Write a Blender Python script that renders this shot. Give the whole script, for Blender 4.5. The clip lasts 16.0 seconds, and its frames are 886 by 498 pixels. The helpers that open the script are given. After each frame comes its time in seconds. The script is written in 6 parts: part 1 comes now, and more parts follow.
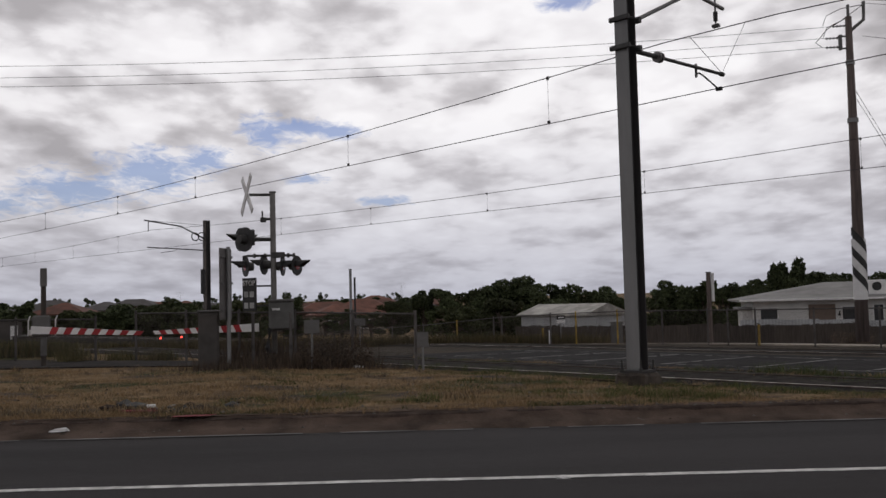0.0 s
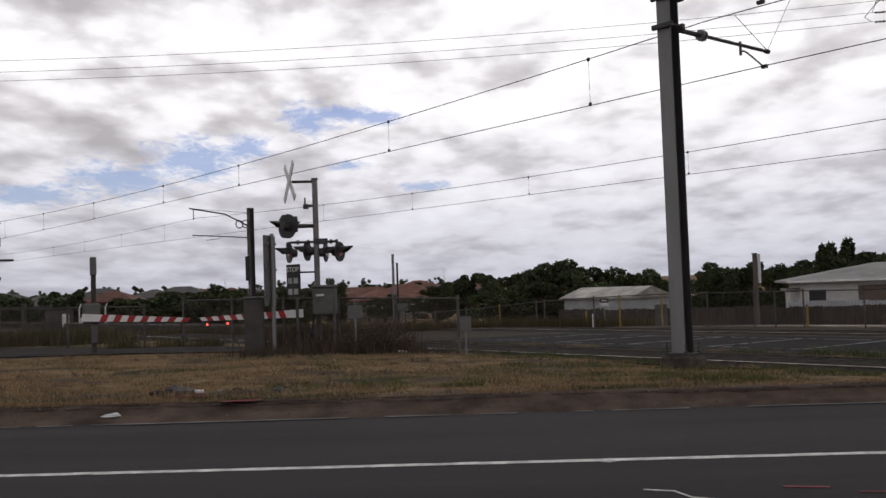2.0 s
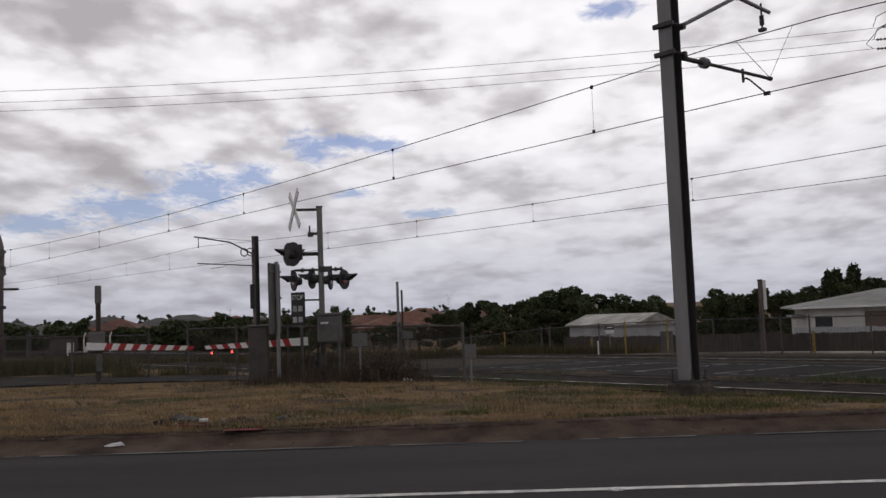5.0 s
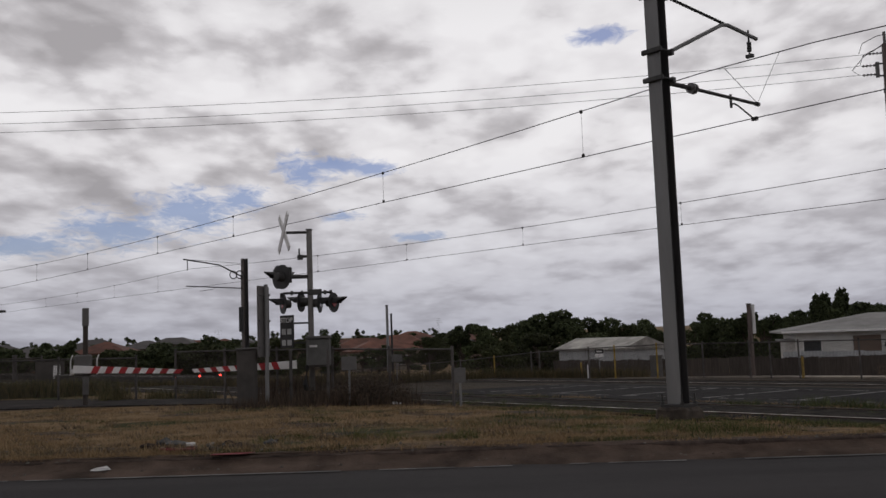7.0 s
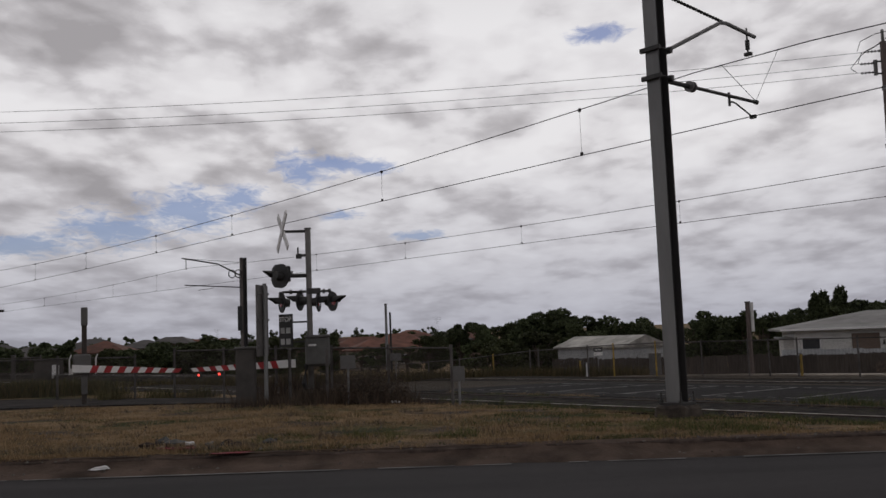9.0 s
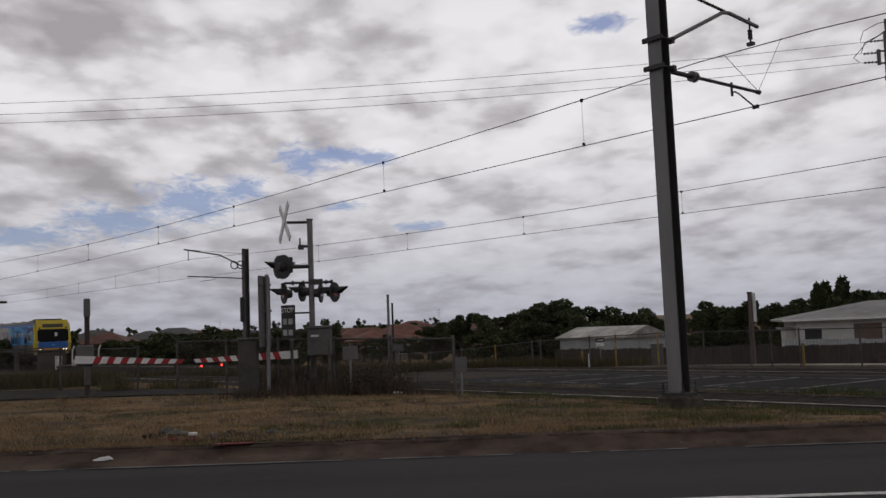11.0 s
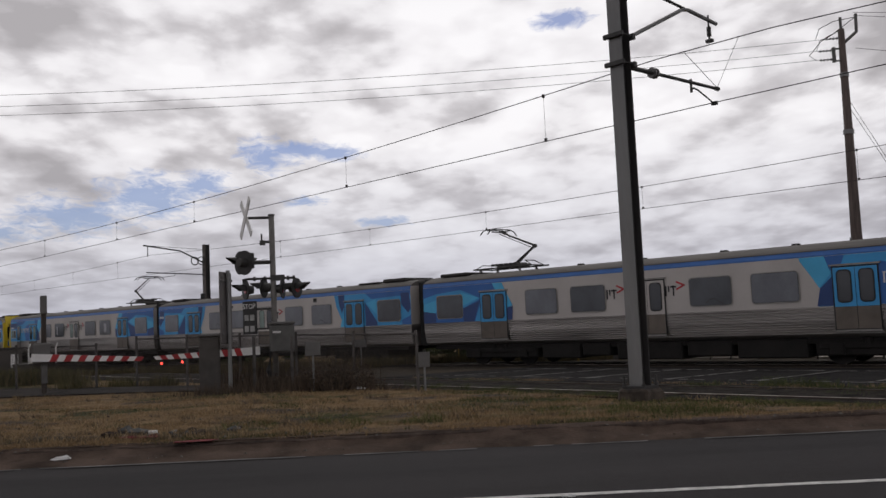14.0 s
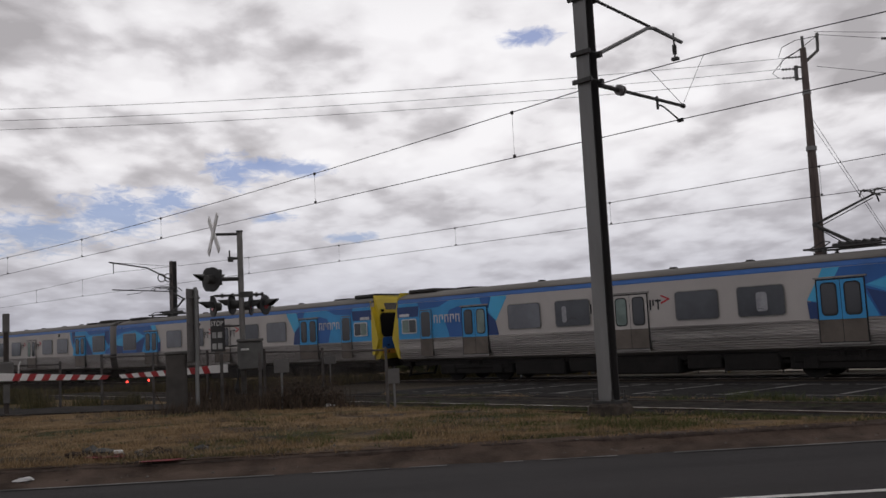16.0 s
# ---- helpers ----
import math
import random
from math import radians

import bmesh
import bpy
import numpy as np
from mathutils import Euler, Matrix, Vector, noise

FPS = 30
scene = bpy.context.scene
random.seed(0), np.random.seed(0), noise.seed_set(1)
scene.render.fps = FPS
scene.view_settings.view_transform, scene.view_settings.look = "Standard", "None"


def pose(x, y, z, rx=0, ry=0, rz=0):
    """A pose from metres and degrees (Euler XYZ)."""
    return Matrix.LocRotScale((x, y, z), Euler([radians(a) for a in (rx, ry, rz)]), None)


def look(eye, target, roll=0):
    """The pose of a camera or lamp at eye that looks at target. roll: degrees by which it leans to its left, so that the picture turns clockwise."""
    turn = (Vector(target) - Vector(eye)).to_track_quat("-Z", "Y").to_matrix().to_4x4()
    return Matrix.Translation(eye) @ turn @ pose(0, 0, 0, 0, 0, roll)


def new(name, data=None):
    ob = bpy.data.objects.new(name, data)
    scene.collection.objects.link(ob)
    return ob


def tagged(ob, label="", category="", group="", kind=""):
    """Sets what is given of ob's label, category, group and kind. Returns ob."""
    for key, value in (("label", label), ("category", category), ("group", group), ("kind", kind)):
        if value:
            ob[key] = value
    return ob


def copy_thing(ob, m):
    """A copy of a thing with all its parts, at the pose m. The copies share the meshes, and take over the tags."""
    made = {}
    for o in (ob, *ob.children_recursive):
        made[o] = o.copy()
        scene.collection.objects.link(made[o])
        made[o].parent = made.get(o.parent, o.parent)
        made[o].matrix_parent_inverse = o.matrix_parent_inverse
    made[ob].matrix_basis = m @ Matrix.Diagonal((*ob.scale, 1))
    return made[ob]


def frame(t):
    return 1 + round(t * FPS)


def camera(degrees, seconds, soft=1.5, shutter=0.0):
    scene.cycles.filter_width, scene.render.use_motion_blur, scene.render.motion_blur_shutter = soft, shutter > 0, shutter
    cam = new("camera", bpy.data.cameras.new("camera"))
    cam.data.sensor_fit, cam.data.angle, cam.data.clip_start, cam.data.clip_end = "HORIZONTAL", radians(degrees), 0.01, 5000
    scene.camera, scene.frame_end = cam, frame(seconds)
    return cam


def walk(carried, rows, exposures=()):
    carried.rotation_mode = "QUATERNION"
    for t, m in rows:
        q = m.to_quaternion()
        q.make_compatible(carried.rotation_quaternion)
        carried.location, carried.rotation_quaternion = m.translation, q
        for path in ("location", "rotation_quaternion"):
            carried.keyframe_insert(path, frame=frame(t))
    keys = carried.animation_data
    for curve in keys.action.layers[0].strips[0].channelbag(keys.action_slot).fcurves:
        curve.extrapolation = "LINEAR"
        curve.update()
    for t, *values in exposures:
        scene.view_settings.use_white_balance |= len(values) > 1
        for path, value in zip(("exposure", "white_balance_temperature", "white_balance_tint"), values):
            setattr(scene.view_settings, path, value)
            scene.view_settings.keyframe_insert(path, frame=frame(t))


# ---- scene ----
cam = camera(52.3, 16.0, 1.5)
EYE = (0.0, 0.0, 1.5)
# seconds, yaw, pitch, roll of the hand-held camera, which stands on one spot
TURNS = [
    (0.0, 0.01, 3.30, 1.46), (0.5, -0.75, 2.50, 1.37), (1.0, 0.10, 1.93, 1.66), (1.5, 1.22, 2.17, 2.03), (2.0, 2.70, 2.40, 2.03),
    (2.5, 2.90, 2.65, 1.11), (3.0, 3.01, 3.02, 1.01), (3.5, 3.15, 3.29, 1.49), (4.0, 3.32, 3.64, 1.98), (6.5, 2.46, 5.10, 2.18),
    (7.0, 2.34, 5.60, 2.09), (7.5, 2.32, 5.83, 2.19), (8.0, 2.38, 5.93, 2.44), (8.5, 2.35, 5.87, 2.38), (9.0, 2.27, 5.51, 2.21),
    (11.5, 2.49, 4.93, 2.35), (12.0, 2.47, 4.97, 2.52), (12.5, 2.24, 4.93, 2.50), (13.0, 1.74, 4.75, 2.83), (13.5, 0.95, 4.61, 2.79),
    (14.0, 0.06, 4.53, 2.61), (14.5, -0.47, 4.69, 3.10), (15.0, -0.82, 4.96, 3.24), (15.5, -1.07, 5.23, 3.09), (16.0, -1.86, 5.45, 2.94)]
walk(cam, [(t, pose(*EYE, 90 + pitch, roll, yaw)) for t, yaw, pitch, roll in TURNS], [
    (0.0, -0.2, 6450, 11.3), (1.0, -0.06, 6450, 11.3), (2.5, 0.03, 6450, 11.3), (4.0, -0.08, 6450, 11.3), (6.3, -0.28, 6450, 11.3), (8.0, -0.46, 6450, 11.3), (12.5, -0.38, 6450, 11.3), (13.7, -0.17, 6450, 11.3), (16.0, -0.22, 6450, 11.3)])

# ---- plan: the tracks run at this yaw; u goes along them to the far left, v across them and away from the road
TRACK = 44.26
SA, CA = math.sin(radians(TRACK)), math.cos(radians(TRACK))


def trk(u, v, z=0.0):
    return Vector((-SA * u + CA * v, CA * u + SA * v, z))


def trk_pose(u, v, z=0.0, turn=0.0):
    """Local x across the tracks, local y along them."""
    return pose(*trk(u, v, z), 0, 0, TRACK + turn)


def at(az, r, z=0.0):
    return Vector((-math.sin(radians(az)) * r, math.cos(radians(az)) * r, z))


V1, V2 = 16.35, 28.7          # centre lines of the two tracks
FAR_TURN = 46.2               # the far track draws slowly nearer to the other one
FAR_FROM = trk(15.0, V2)
FAR_WAY = Vector((-math.sin(radians(FAR_TURN)), math.cos(radians(FAR_TURN)), 0))


def far_pose(u, v=0.0, z=0.0, turn=0.0):
    """On the far track: u along it, v across it and away from the road."""
    p = FAR_FROM + FAR_WAY * (u - 15.0) + Vector((FAR_WAY.y, -FAR_WAY.x, 0)) * v
    return pose(p.x, p.y, z, 0, 0, FAR_TURN + turn)


RAIL1, RAIL2 = -0.11, -0.39   # tops of their rails


def ground_z(x, y):
    """Height of the land: a verge behind the kerb, the railway a little lower, then a shallow valley and a far rise."""
    v = CA * x + SA * y
    far = math.hypot(x, y)
    pts = ((-400, 0.13), (9, 0.13), (13, 0.03), (15.2, -0.2), (17.5, -0.2), (22, -0.3), (27, -0.42), (33, -0.45), (38, -0.7), (60, -2.3), (110, -3.2), (200, -3.0), (420, 0.5), (900, 5.0), (3000, 9.0))
    s = v if far < 45 else max(v, far * 0.93)
    if far >= 33 and far < 45:
        k = (far - 33) / 12
        s = v * (1 - k) + max(v, far * 0.93) * k
    for (a, za), (b, zb) in zip(pts, pts[1:]):
        if s <= b:
            k = max(0.0, (s - a) / (b - a))
            return za + (zb - za) * k
    return pts[-1][1]


# ---- world and sun ----
world = bpy.data.worlds.new("sky")
scene.world = world
world.use_nodes = True


class Nodes:
    """Short hand for a node tree."""

    def __init__(self, tree):
        self.tree = tree
        tree.nodes.clear()

    def add(self, kind, ins=None, **props):
        n = self.tree.nodes.new(kind)
        for k, val in props.items():
            setattr(n, k, val)
        for k, val in (ins or {}).items():
            sock = n.inputs[k]
            if isinstance(val, bpy.types.NodeSocket):
                self.tree.links.new(val, sock)
            else:
                sock.default_value = val
        return n

    def math(self, op, a, b=0.0, c=0.0, clamp=False):
        return self.add("ShaderNodeMath", {0: a, 1: b, 2: c}, operation=op, use_clamp=clamp).outputs[0]

    def ramp(self, fac, stops):
        n = self.add("ShaderNodeValToRGB", {0: fac})
        el = n.color_ramp.elements
        while len(el) < len(stops):
            el.new(0.5)
        for e, (p, c) in zip(el, stops):
            e.position = p
            e.color = (c, c, c, 1) if isinstance(c, (int, float)) else (*c, 1)
        return n.outputs[0]

    def mix(self, fac, a, b, blend="MIX"):
        n = self.add("ShaderNodeMix", {0: fac, 6: a, 7: b}, data_type="RGBA", blend_type=blend)
        return n.outputs[2]

    def noise(self, vec, scale, detail=4.0, rough=0.55, dist=0.0):
        return self.add("ShaderNodeTexNoise", {"Vector": vec, "Scale": scale, "Detail": detail, "Roughness": rough, "Distortion": dist}).outputs[0]


SUN_EL, SUN_AZ = 55.0, -2.0   # the sun stands high behind the clouds, ahead and to the right
nt = Nodes(world.node_tree)
coord = nt.add("ShaderNodeTexCoord").outputs["Generated"]
sky = nt.add("ShaderNodeTexSky", sky_type="NISHITA", sun_disc=False, sun_elevation=radians(SUN_EL), sun_rotation=radians(-SUN_AZ)).outputs[0]
sep = nt.add("ShaderNodeSeparateXYZ", {0: coord})
# a deck of broken cloud seen in perspective: grey bases, white puffs, ragged edges
over = nt.math("ADD", nt.math("MAXIMUM", sep.outputs[2], 0.0), 0.21)
flat = nt.add("ShaderNodeCombineXYZ", {0: nt.math("DIVIDE", sep.outputs[0], over), 1: nt.math("MULTIPLY", nt.math("DIVIDE", sep.outputs[1], over), 0.8), 2: nt.math("MULTIPLY", sep.outputs[2], 2.0)}).outputs[0]
big = nt.noise(flat, 1.7, 3.0, 0.5, 0.2)
mid = nt.noise(flat, 4.6, 8.0, 0.47, 0.2)
fine = nt.noise(flat, 12.0, 6.0, 0.6, 0.3)
puff = nt.add("ShaderNodeTexVoronoi", {"Vector": flat, "Scale": 6.0, "Smoothness": 0.9, "Detail": 2.0, "Roughness": 0.55}, feature="SMOOTH_F1").outputs["Distance"]
shade = nt.math("ADD", nt.math("MULTIPLY", big, 0.40), nt.math("MULTIPLY", mid, 0.42))
shade = nt.math("ADD", shade, nt.math("ADD", nt.math("MULTIPLY", fine, 0.12), nt.math("MULTIPLY", nt.math("SUBTRACT", 0.62, puff), 0.16)))
# the deck grows even and pale towards the horizon
shade = nt.math("ADD", nt.math("MULTIPLY", nt.math("SUBTRACT", shade, 0.49), nt.ramp(sep.outputs[2], [(0.0, 0.30), (0.10, 0.62), (0.24, 1.0)])), 0.49)
# the veiled sun brightens the clouds around it
glow_way = at(-3.0, math.cos(radians(19)), math.sin(radians(19)))
glow = nt.add("ShaderNodeVectorMath", {0: coord, 1: glow_way}, operation="DOT_PRODUCT").outputs["Value"]
shade = nt.math("ADD", shade, nt.math("MULTIPLY", nt.math("POWER", nt.math("MAXIMUM", glow, 0.0), 26.0), 0.12))


def gap_in_clouds(az, el, wide, high):
    d = (at(az, math.cos(radians(el)), math.sin(radians(el))))
    side = Vector((math.cos(radians(az)), math.sin(radians(az)), 0))
    upv = side.cross(d).normalized() if side.cross(d).z > 0 else -side.cross(d).normalized()
    a = nt.math("DIVIDE", nt.add("ShaderNodeVectorMath", {0: coord, 1: side}, operation="DOT_PRODUCT").outputs["Value"], math.sin(radians(wide)))
    e0 = nt.add("ShaderNodeVectorMath", {0: coord, 1: upv}, operation="DOT_PRODUCT").outputs["Value"]
    e = nt.math("DIVIDE", e0, math.sin(radians(high)))
    r2 = nt.math("ADD", nt.math("MULTIPLY", a, a), nt.math("MULTIPLY", e, e))
    ahead = nt.math("GREATER_THAN", nt.add("ShaderNodeVectorMath", {0: coord, 1: d}, operation="DOT_PRODUCT").outputs["Value"], 0.5)
    return nt.math("MULTIPLY", nt.math("SUBTRACT", 1.0, nt.math("POWER", r2, 0.5), clamp=True), ahead)


wisp = nt.noise(flat, 20.0, 7.0, 0.62, 0.8)
holes = 0.0
for az, el, wide, high in ((27.5, 6.1, 5.0, 1.1), (22.2, 7.1, 5.0, 1.7), (17.8, 8.2, 4.2, 2.1), (14.8, 9.0, 2.6, 1.2), (10.8, 10.7, 2.6, 1.6), (9.0, 11.1, 4.0, 0.9), (6.6, 10.8, 2.4, 0.7), (-8.6, 18.3, 2.6, 0.9), (8.6, 7.9, 2.0, 0.5), (3.6, 6.4, 2.2, 0.5)):
    g = gap_in_clouds(az, el, wide, high)
    holes = g if holes == 0.0 else nt.math("MAXIMUM", holes, g)
torn = nt.math("ADD", holes, nt.math("MULTIPLY", nt.math("SUBTRACT", nt.math("ADD", nt.math("MULTIPLY", wisp, 0.6), nt.math("MULTIPLY", fine, 0.4)), 0.5), 2.6))
open_sky = nt.ramp(nt.math("MULTIPLY", torn, nt.math("GREATER_THAN", holes, 0.001)), [(0.20, 0.0), (0.75, 1.0)])
cloud = nt.ramp(shade, [(0.37, (0.46, 0.44, 0.45)), (0.445, (0.66, 0.637, 0.65)), (0.505, (0.90, 0.88, 0.89)), (0.58, (1.02, 1.005, 1.01))])
skycol = nt.mix(1.0, sky, (0.058, 0.060, 0.078, 1), "MULTIPLY")
# clouds darkened overhead, mostly above the view, to dim the light on the ground
thick = nt.ramp(sep.outputs[2], [(0.33, 1.0), (0.72, 0.34)])
cloud = nt.mix(1.0, cloud, thick, "MULTIPLY")
# a little blue haze low down
haze = nt.ramp(sep.outputs[2], [(0.0, (0.58, 0.60, 0.67)), (0.09, (0.80, 0.81, 0.845)), (0.2, (1.0, 1.0, 1.0))])
cloud = nt.mix(1.0, cloud, haze, "MULTIPLY")
both = nt.mix(nt.math("MULTIPLY", open_sky, 0.85), cloud, skycol)
bg = nt.add("ShaderNodeBackground", {"Color": both, "Strength": 1.07})
nt.add("ShaderNodeOutputWorld", {"Surface": bg.outputs[0]})

sun_data = bpy.data.lights.new("sun", "SUN")
sun_data.energy, sun_data.angle, sun_data.color = 0.5, radians(25), (1.0, 0.96, 0.9)
sun = new("sun", sun_data)
sun.matrix_basis = look(at(SUN_AZ, math.cos(radians(SUN_EL)) * 50, math.sin(radians(SUN_EL)) * 50), (0, 0, 0))

# ---- materials ----
MATS = {}


def mat(name, colour, rough=0.7, metal=0.0, spread=0.15, scale=3.0, bump=0.0, fine_scale=40.0, second=None, vary=0.0, spec=0.5, stretch=(1, 1, 1), emit=None):
    """Base colour with stains at one scale and grain at another; second: colour of the stains; vary: change from object to object."""
    if name in MATS:
        return MATS[name]
    m = bpy.data.materials.new(name)
    m.use_nodes = True
    n = Nodes(m.node_tree)
    co = n.add("ShaderNodeMapping", {"Vector": n.add("ShaderNodeTexCoord").outputs["Object"], "Scale": stretch}).outputs[0]
    a = n.noise(co, scale, 5.0, 0.6, 0.3)
    b = n.noise(co, fine_scale, 3.0, 0.6)
    dark = second or tuple(c * (1 - 2.2 * spread) for c in colour)
    light = tuple(min(1.0, c * (1 + spread)) for c in colour)
    col = n.mix(n.ramp(a, [(0.33, 0.0), (0.66, 1.0)]), (*dark, 1), (*light, 1))
    grain = n.math("ADD", n.math("MULTIPLY", b, 2.0 * spread), 1.0 - spread)
    col = n.mix(1.0, col, n.add("ShaderNodeCombineXYZ", {0: grain, 1: grain, 2: grain}).outputs[0], "MULTIPLY")
    if vary:
        rnd = n.add("ShaderNodeObjectInfo").outputs["Random"]
        f = n.math("ADD", n.math("MULTIPLY", rnd, 2 * vary), 1 - vary)
        col = n.mix(1.0, col, n.add("ShaderNodeCombineXYZ", {0: f, 1: f, 2: f}).outputs[0], "MULTIPLY")
    ro = n.math("ADD", n.math("MULTIPLY", n.math("SUBTRACT", b, 0.5), 0.25), rough, clamp=True)
    ins = {"Base Color": col, "Roughness": ro, "Metallic": metal, "Specular IOR Level": spec}
    if bump:
        hgt = n.math("ADD", b, n.math("MULTIPLY", a, 0.6))
        ins["Normal"] = n.add("ShaderNodeBump", {"Height": hgt, "Strength": min(1.0, bump), "Distance": 0.02 * max(1.0, bump)}).outputs[0]
    if emit:
        ins["Emission Color"], ins["Emission Strength"] = (*emit[0], 1), emit[1]
    p = n.add("ShaderNodeBsdfPrincipled", ins)
    n.add("ShaderNodeOutputMaterial", {0: p.outputs[0]})
    MATS[name] = m
    return m


# ---- mesh helpers ----
def part(name, bm, material, parent=None, label="", smooth=False, m=None):
    me = bpy.data.meshes.new(name)
    bmesh.ops.recalc_face_normals(bm, faces=bm.faces)
    bm.to_mesh(me)
    bm.free()
    for x in (material if isinstance(material, (list, tuple)) else [material]):
        me.materials.append(x)
    if smooth:
        for f in me.polygons:
            f.use_smooth = True
    ob = new(name, me)
    if parent:
        ob.parent = parent
    if m is not None:
        ob.matrix_basis = m
    if label:
        tagged(ob, label)
    return ob


def thing(name, m, label, category, group="", kind=""):
    ob = new(name)
    ob.matrix_basis = m
    return tagged(ob, label, category, group, kind)


def add_box(bm, x0, x1, y0, y1, z0, z1, bevel=0.0, mat_index=0, m=None):
    vs = [bm.verts.new((x, y, z)) for x in (x0, x1) for y in (y0, y1) for z in (z0, z1)]
    fs = [bm.faces.new([vs[i] for i in q]) for q in ((0, 1, 3, 2), (4, 6, 7, 5), (0, 4, 5, 1), (2, 3, 7, 6), (0, 2, 6, 4), (1, 5, 7, 3))]
    for f in fs:
        f.material_index = mat_index
    if bevel:
        es = list({e for f in fs for e in f.edges})
        got = bmesh.ops.bevel(bm, geom=es, offset=bevel, segments=1, affect="EDGES", profile=0.5)
        vs = list({v for f in got["faces"] for v in f.verts} | {v for v in vs if v.is_valid})
    if m is not None:
        bmesh.ops.transform(bm, matrix=m, verts=[v for v in vs if v.is_valid])
    return vs


def box(x0, x1, y0, y1, z0, z1, bevel=0.0):
    bm = bmesh.new()
    add_box(bm, x0, x1, y0, y1, z0, z1, bevel)
    return bm


def add_tube(bm, pts, r0, r1=None, n=8, caps=True):
    """A tube through the points, from radius r0 to r1."""
    r1 = r0 if r1 is None else r1
    pts = [Vector(p) for p in pts]
    rings = []
    for i, p in enumerate(pts):
        d = (pts[min(i + 1, len(pts) - 1)] - pts[max(i - 1, 0)]).normalized()
        a = d.cross(Vector((0, 0, 1)))
        a = a.normalized() if a.length > 1e-3 else Vector((1, 0, 0))
        b = a.cross(d).normalized()
        r = r0 + (r1 - r0) * i / max(1, len(pts) - 1)
        rings.append([bm.verts.new(p + r * (math.cos(k * math.tau / n) * a + math.sin(k * math.tau / n) * b)) for k in range(n)])
    for p, q in zip(rings, rings[1:]):
        for k in range(n):
            bm.faces.new((p[k], p[(k + 1) % n], q[(k + 1) % n], q[k]))
    if caps:
        bm.faces.new(rings[0])
        bm.faces.new(rings[-1][::-1])
    return rings


def tube(pts, r0, r1=None, n=8):
    bm = bmesh.new()
    add_tube(bm, pts, r0, r1, n)
    return bm


def prism(outline, lo, hi, axis="y"):
    """A flat outline (pairs) pushed along an axis; outline pairs are the two other axes in order."""
    bm = bmesh.new()

    def place(a, b, t):
        return {"y": (a, t, b), "x": (t, a, b), "z": (a, b, t)}[axis]
    p = [bm.verts.new(place(a, b, lo)) for a, b in outline]
    q = [bm.verts.new(place(a, b, hi)) for a, b in outline]
    n = len(outline)
    for i in range(n):
        bm.faces.new((p[i], p[(i + 1) % n], q[(i + 1) % n], q[i]))
    bm.faces.new(p)
    bm.faces.new(q[::-1])
    return bm


ASPHALT = mat("asphalt", (0.0212, 0.0178, 0.0192), 0.85, 0, 0.22, 0.9, 0.3, 60, spec=0.25, stretch=(0.12, 1, 1))
OLD_ASPHALT = mat("old_asphalt", (0.0195, 0.0176, 0.0178), 0.92, 0, 0.28, 0.9, 0.5, 50, spec=0.12)
CONCRETE = mat("concrete", (0.26, 0.235, 0.21), 0.9, 0, 0.2, 1.2, 0.5, 30)
KERB = mat("kerb_concrete", (0.078, 0.058, 0.049), 0.95, 0, 0.32, 2.2, 1.0, 18, spec=0.1)
PAINT = mat("road_paint", (0.72, 0.71, 0.69), 0.8, 0, 0.15, 6, 0.2, 50, second=(0.4, 0.39, 0.38))
GALV = mat("galvanised_steel", (0.245, 0.243, 0.242), 0.6, 0.35, 0.12, 1.0, 0.15, 15, stretch=(1, 1, 0.25))
DARK_STEEL = mat("dark_steel", (0.07, 0.068, 0.066), 0.6, 0.4, 0.2, 3, 0.2, 30)
BLACK = mat("black_paint", (0.022, 0.021, 0.021), 0.6, 0, 0.2, 5, 0.1, 40)
WIRE = mat("weathered_copper_wire", (0.05, 0.045, 0.045), 0.7, 0.3)
RUST = mat("rusty_rail", (0.06, 0.043, 0.034), 0.85, 0.3, 0.25, 3, 0.2, 30)
RAILSTEEL = mat("rail_steel", (0.50, 0.46, 0.43), 0.5, 0.7, 0.2, 3, 0.1, 30, second=(0.16, 0.10, 0.07))
POLEWOOD = mat("weathered_pole_wood", (0.135, 0.105, 0.095), 0.9, 0, 0.2, 2, 0.6, 20, stretch=(6, 6, 0.4))
GREYWOOD = mat("grey_fence_wood", (0.064, 0.052, 0.045), 0.9, 0, 0.2, 2, 0.5, 20, vary=0.22, stretch=(6, 6, 0.5))
WHITE = mat("white_paint", (0.74, 0.73, 0.72), 0.5, 0, 0.06, 3, 0, 30)
RED = mat("red_paint", (0.34, 0.016, 0.02), 0.5, 0, 0.12, 3, 0, 30)
YELLOW = mat("yellow_paint", (0.34, 0.22, 0.035), 0.6, 0, 0.15, 3, 0, 30)
GREYSHEET = mat("grey_sheet_metal", (0.14, 0.135, 0.13), 0.6, 0.3, 0.12, 2, 0.1, 20)

# ---- ground ----
KERB_Y = 11.35            # front of the far kerb
ROAD_NEAR = -6.0


def rough_ground(x, y, v):
    """Where the soil lies uneven; paved parts are level."""
    return y > KERB_Y + 0.3 and math.hypot(x, y) < 60 and v < 14.0 and not (x < -5.0 and y > 20.5)


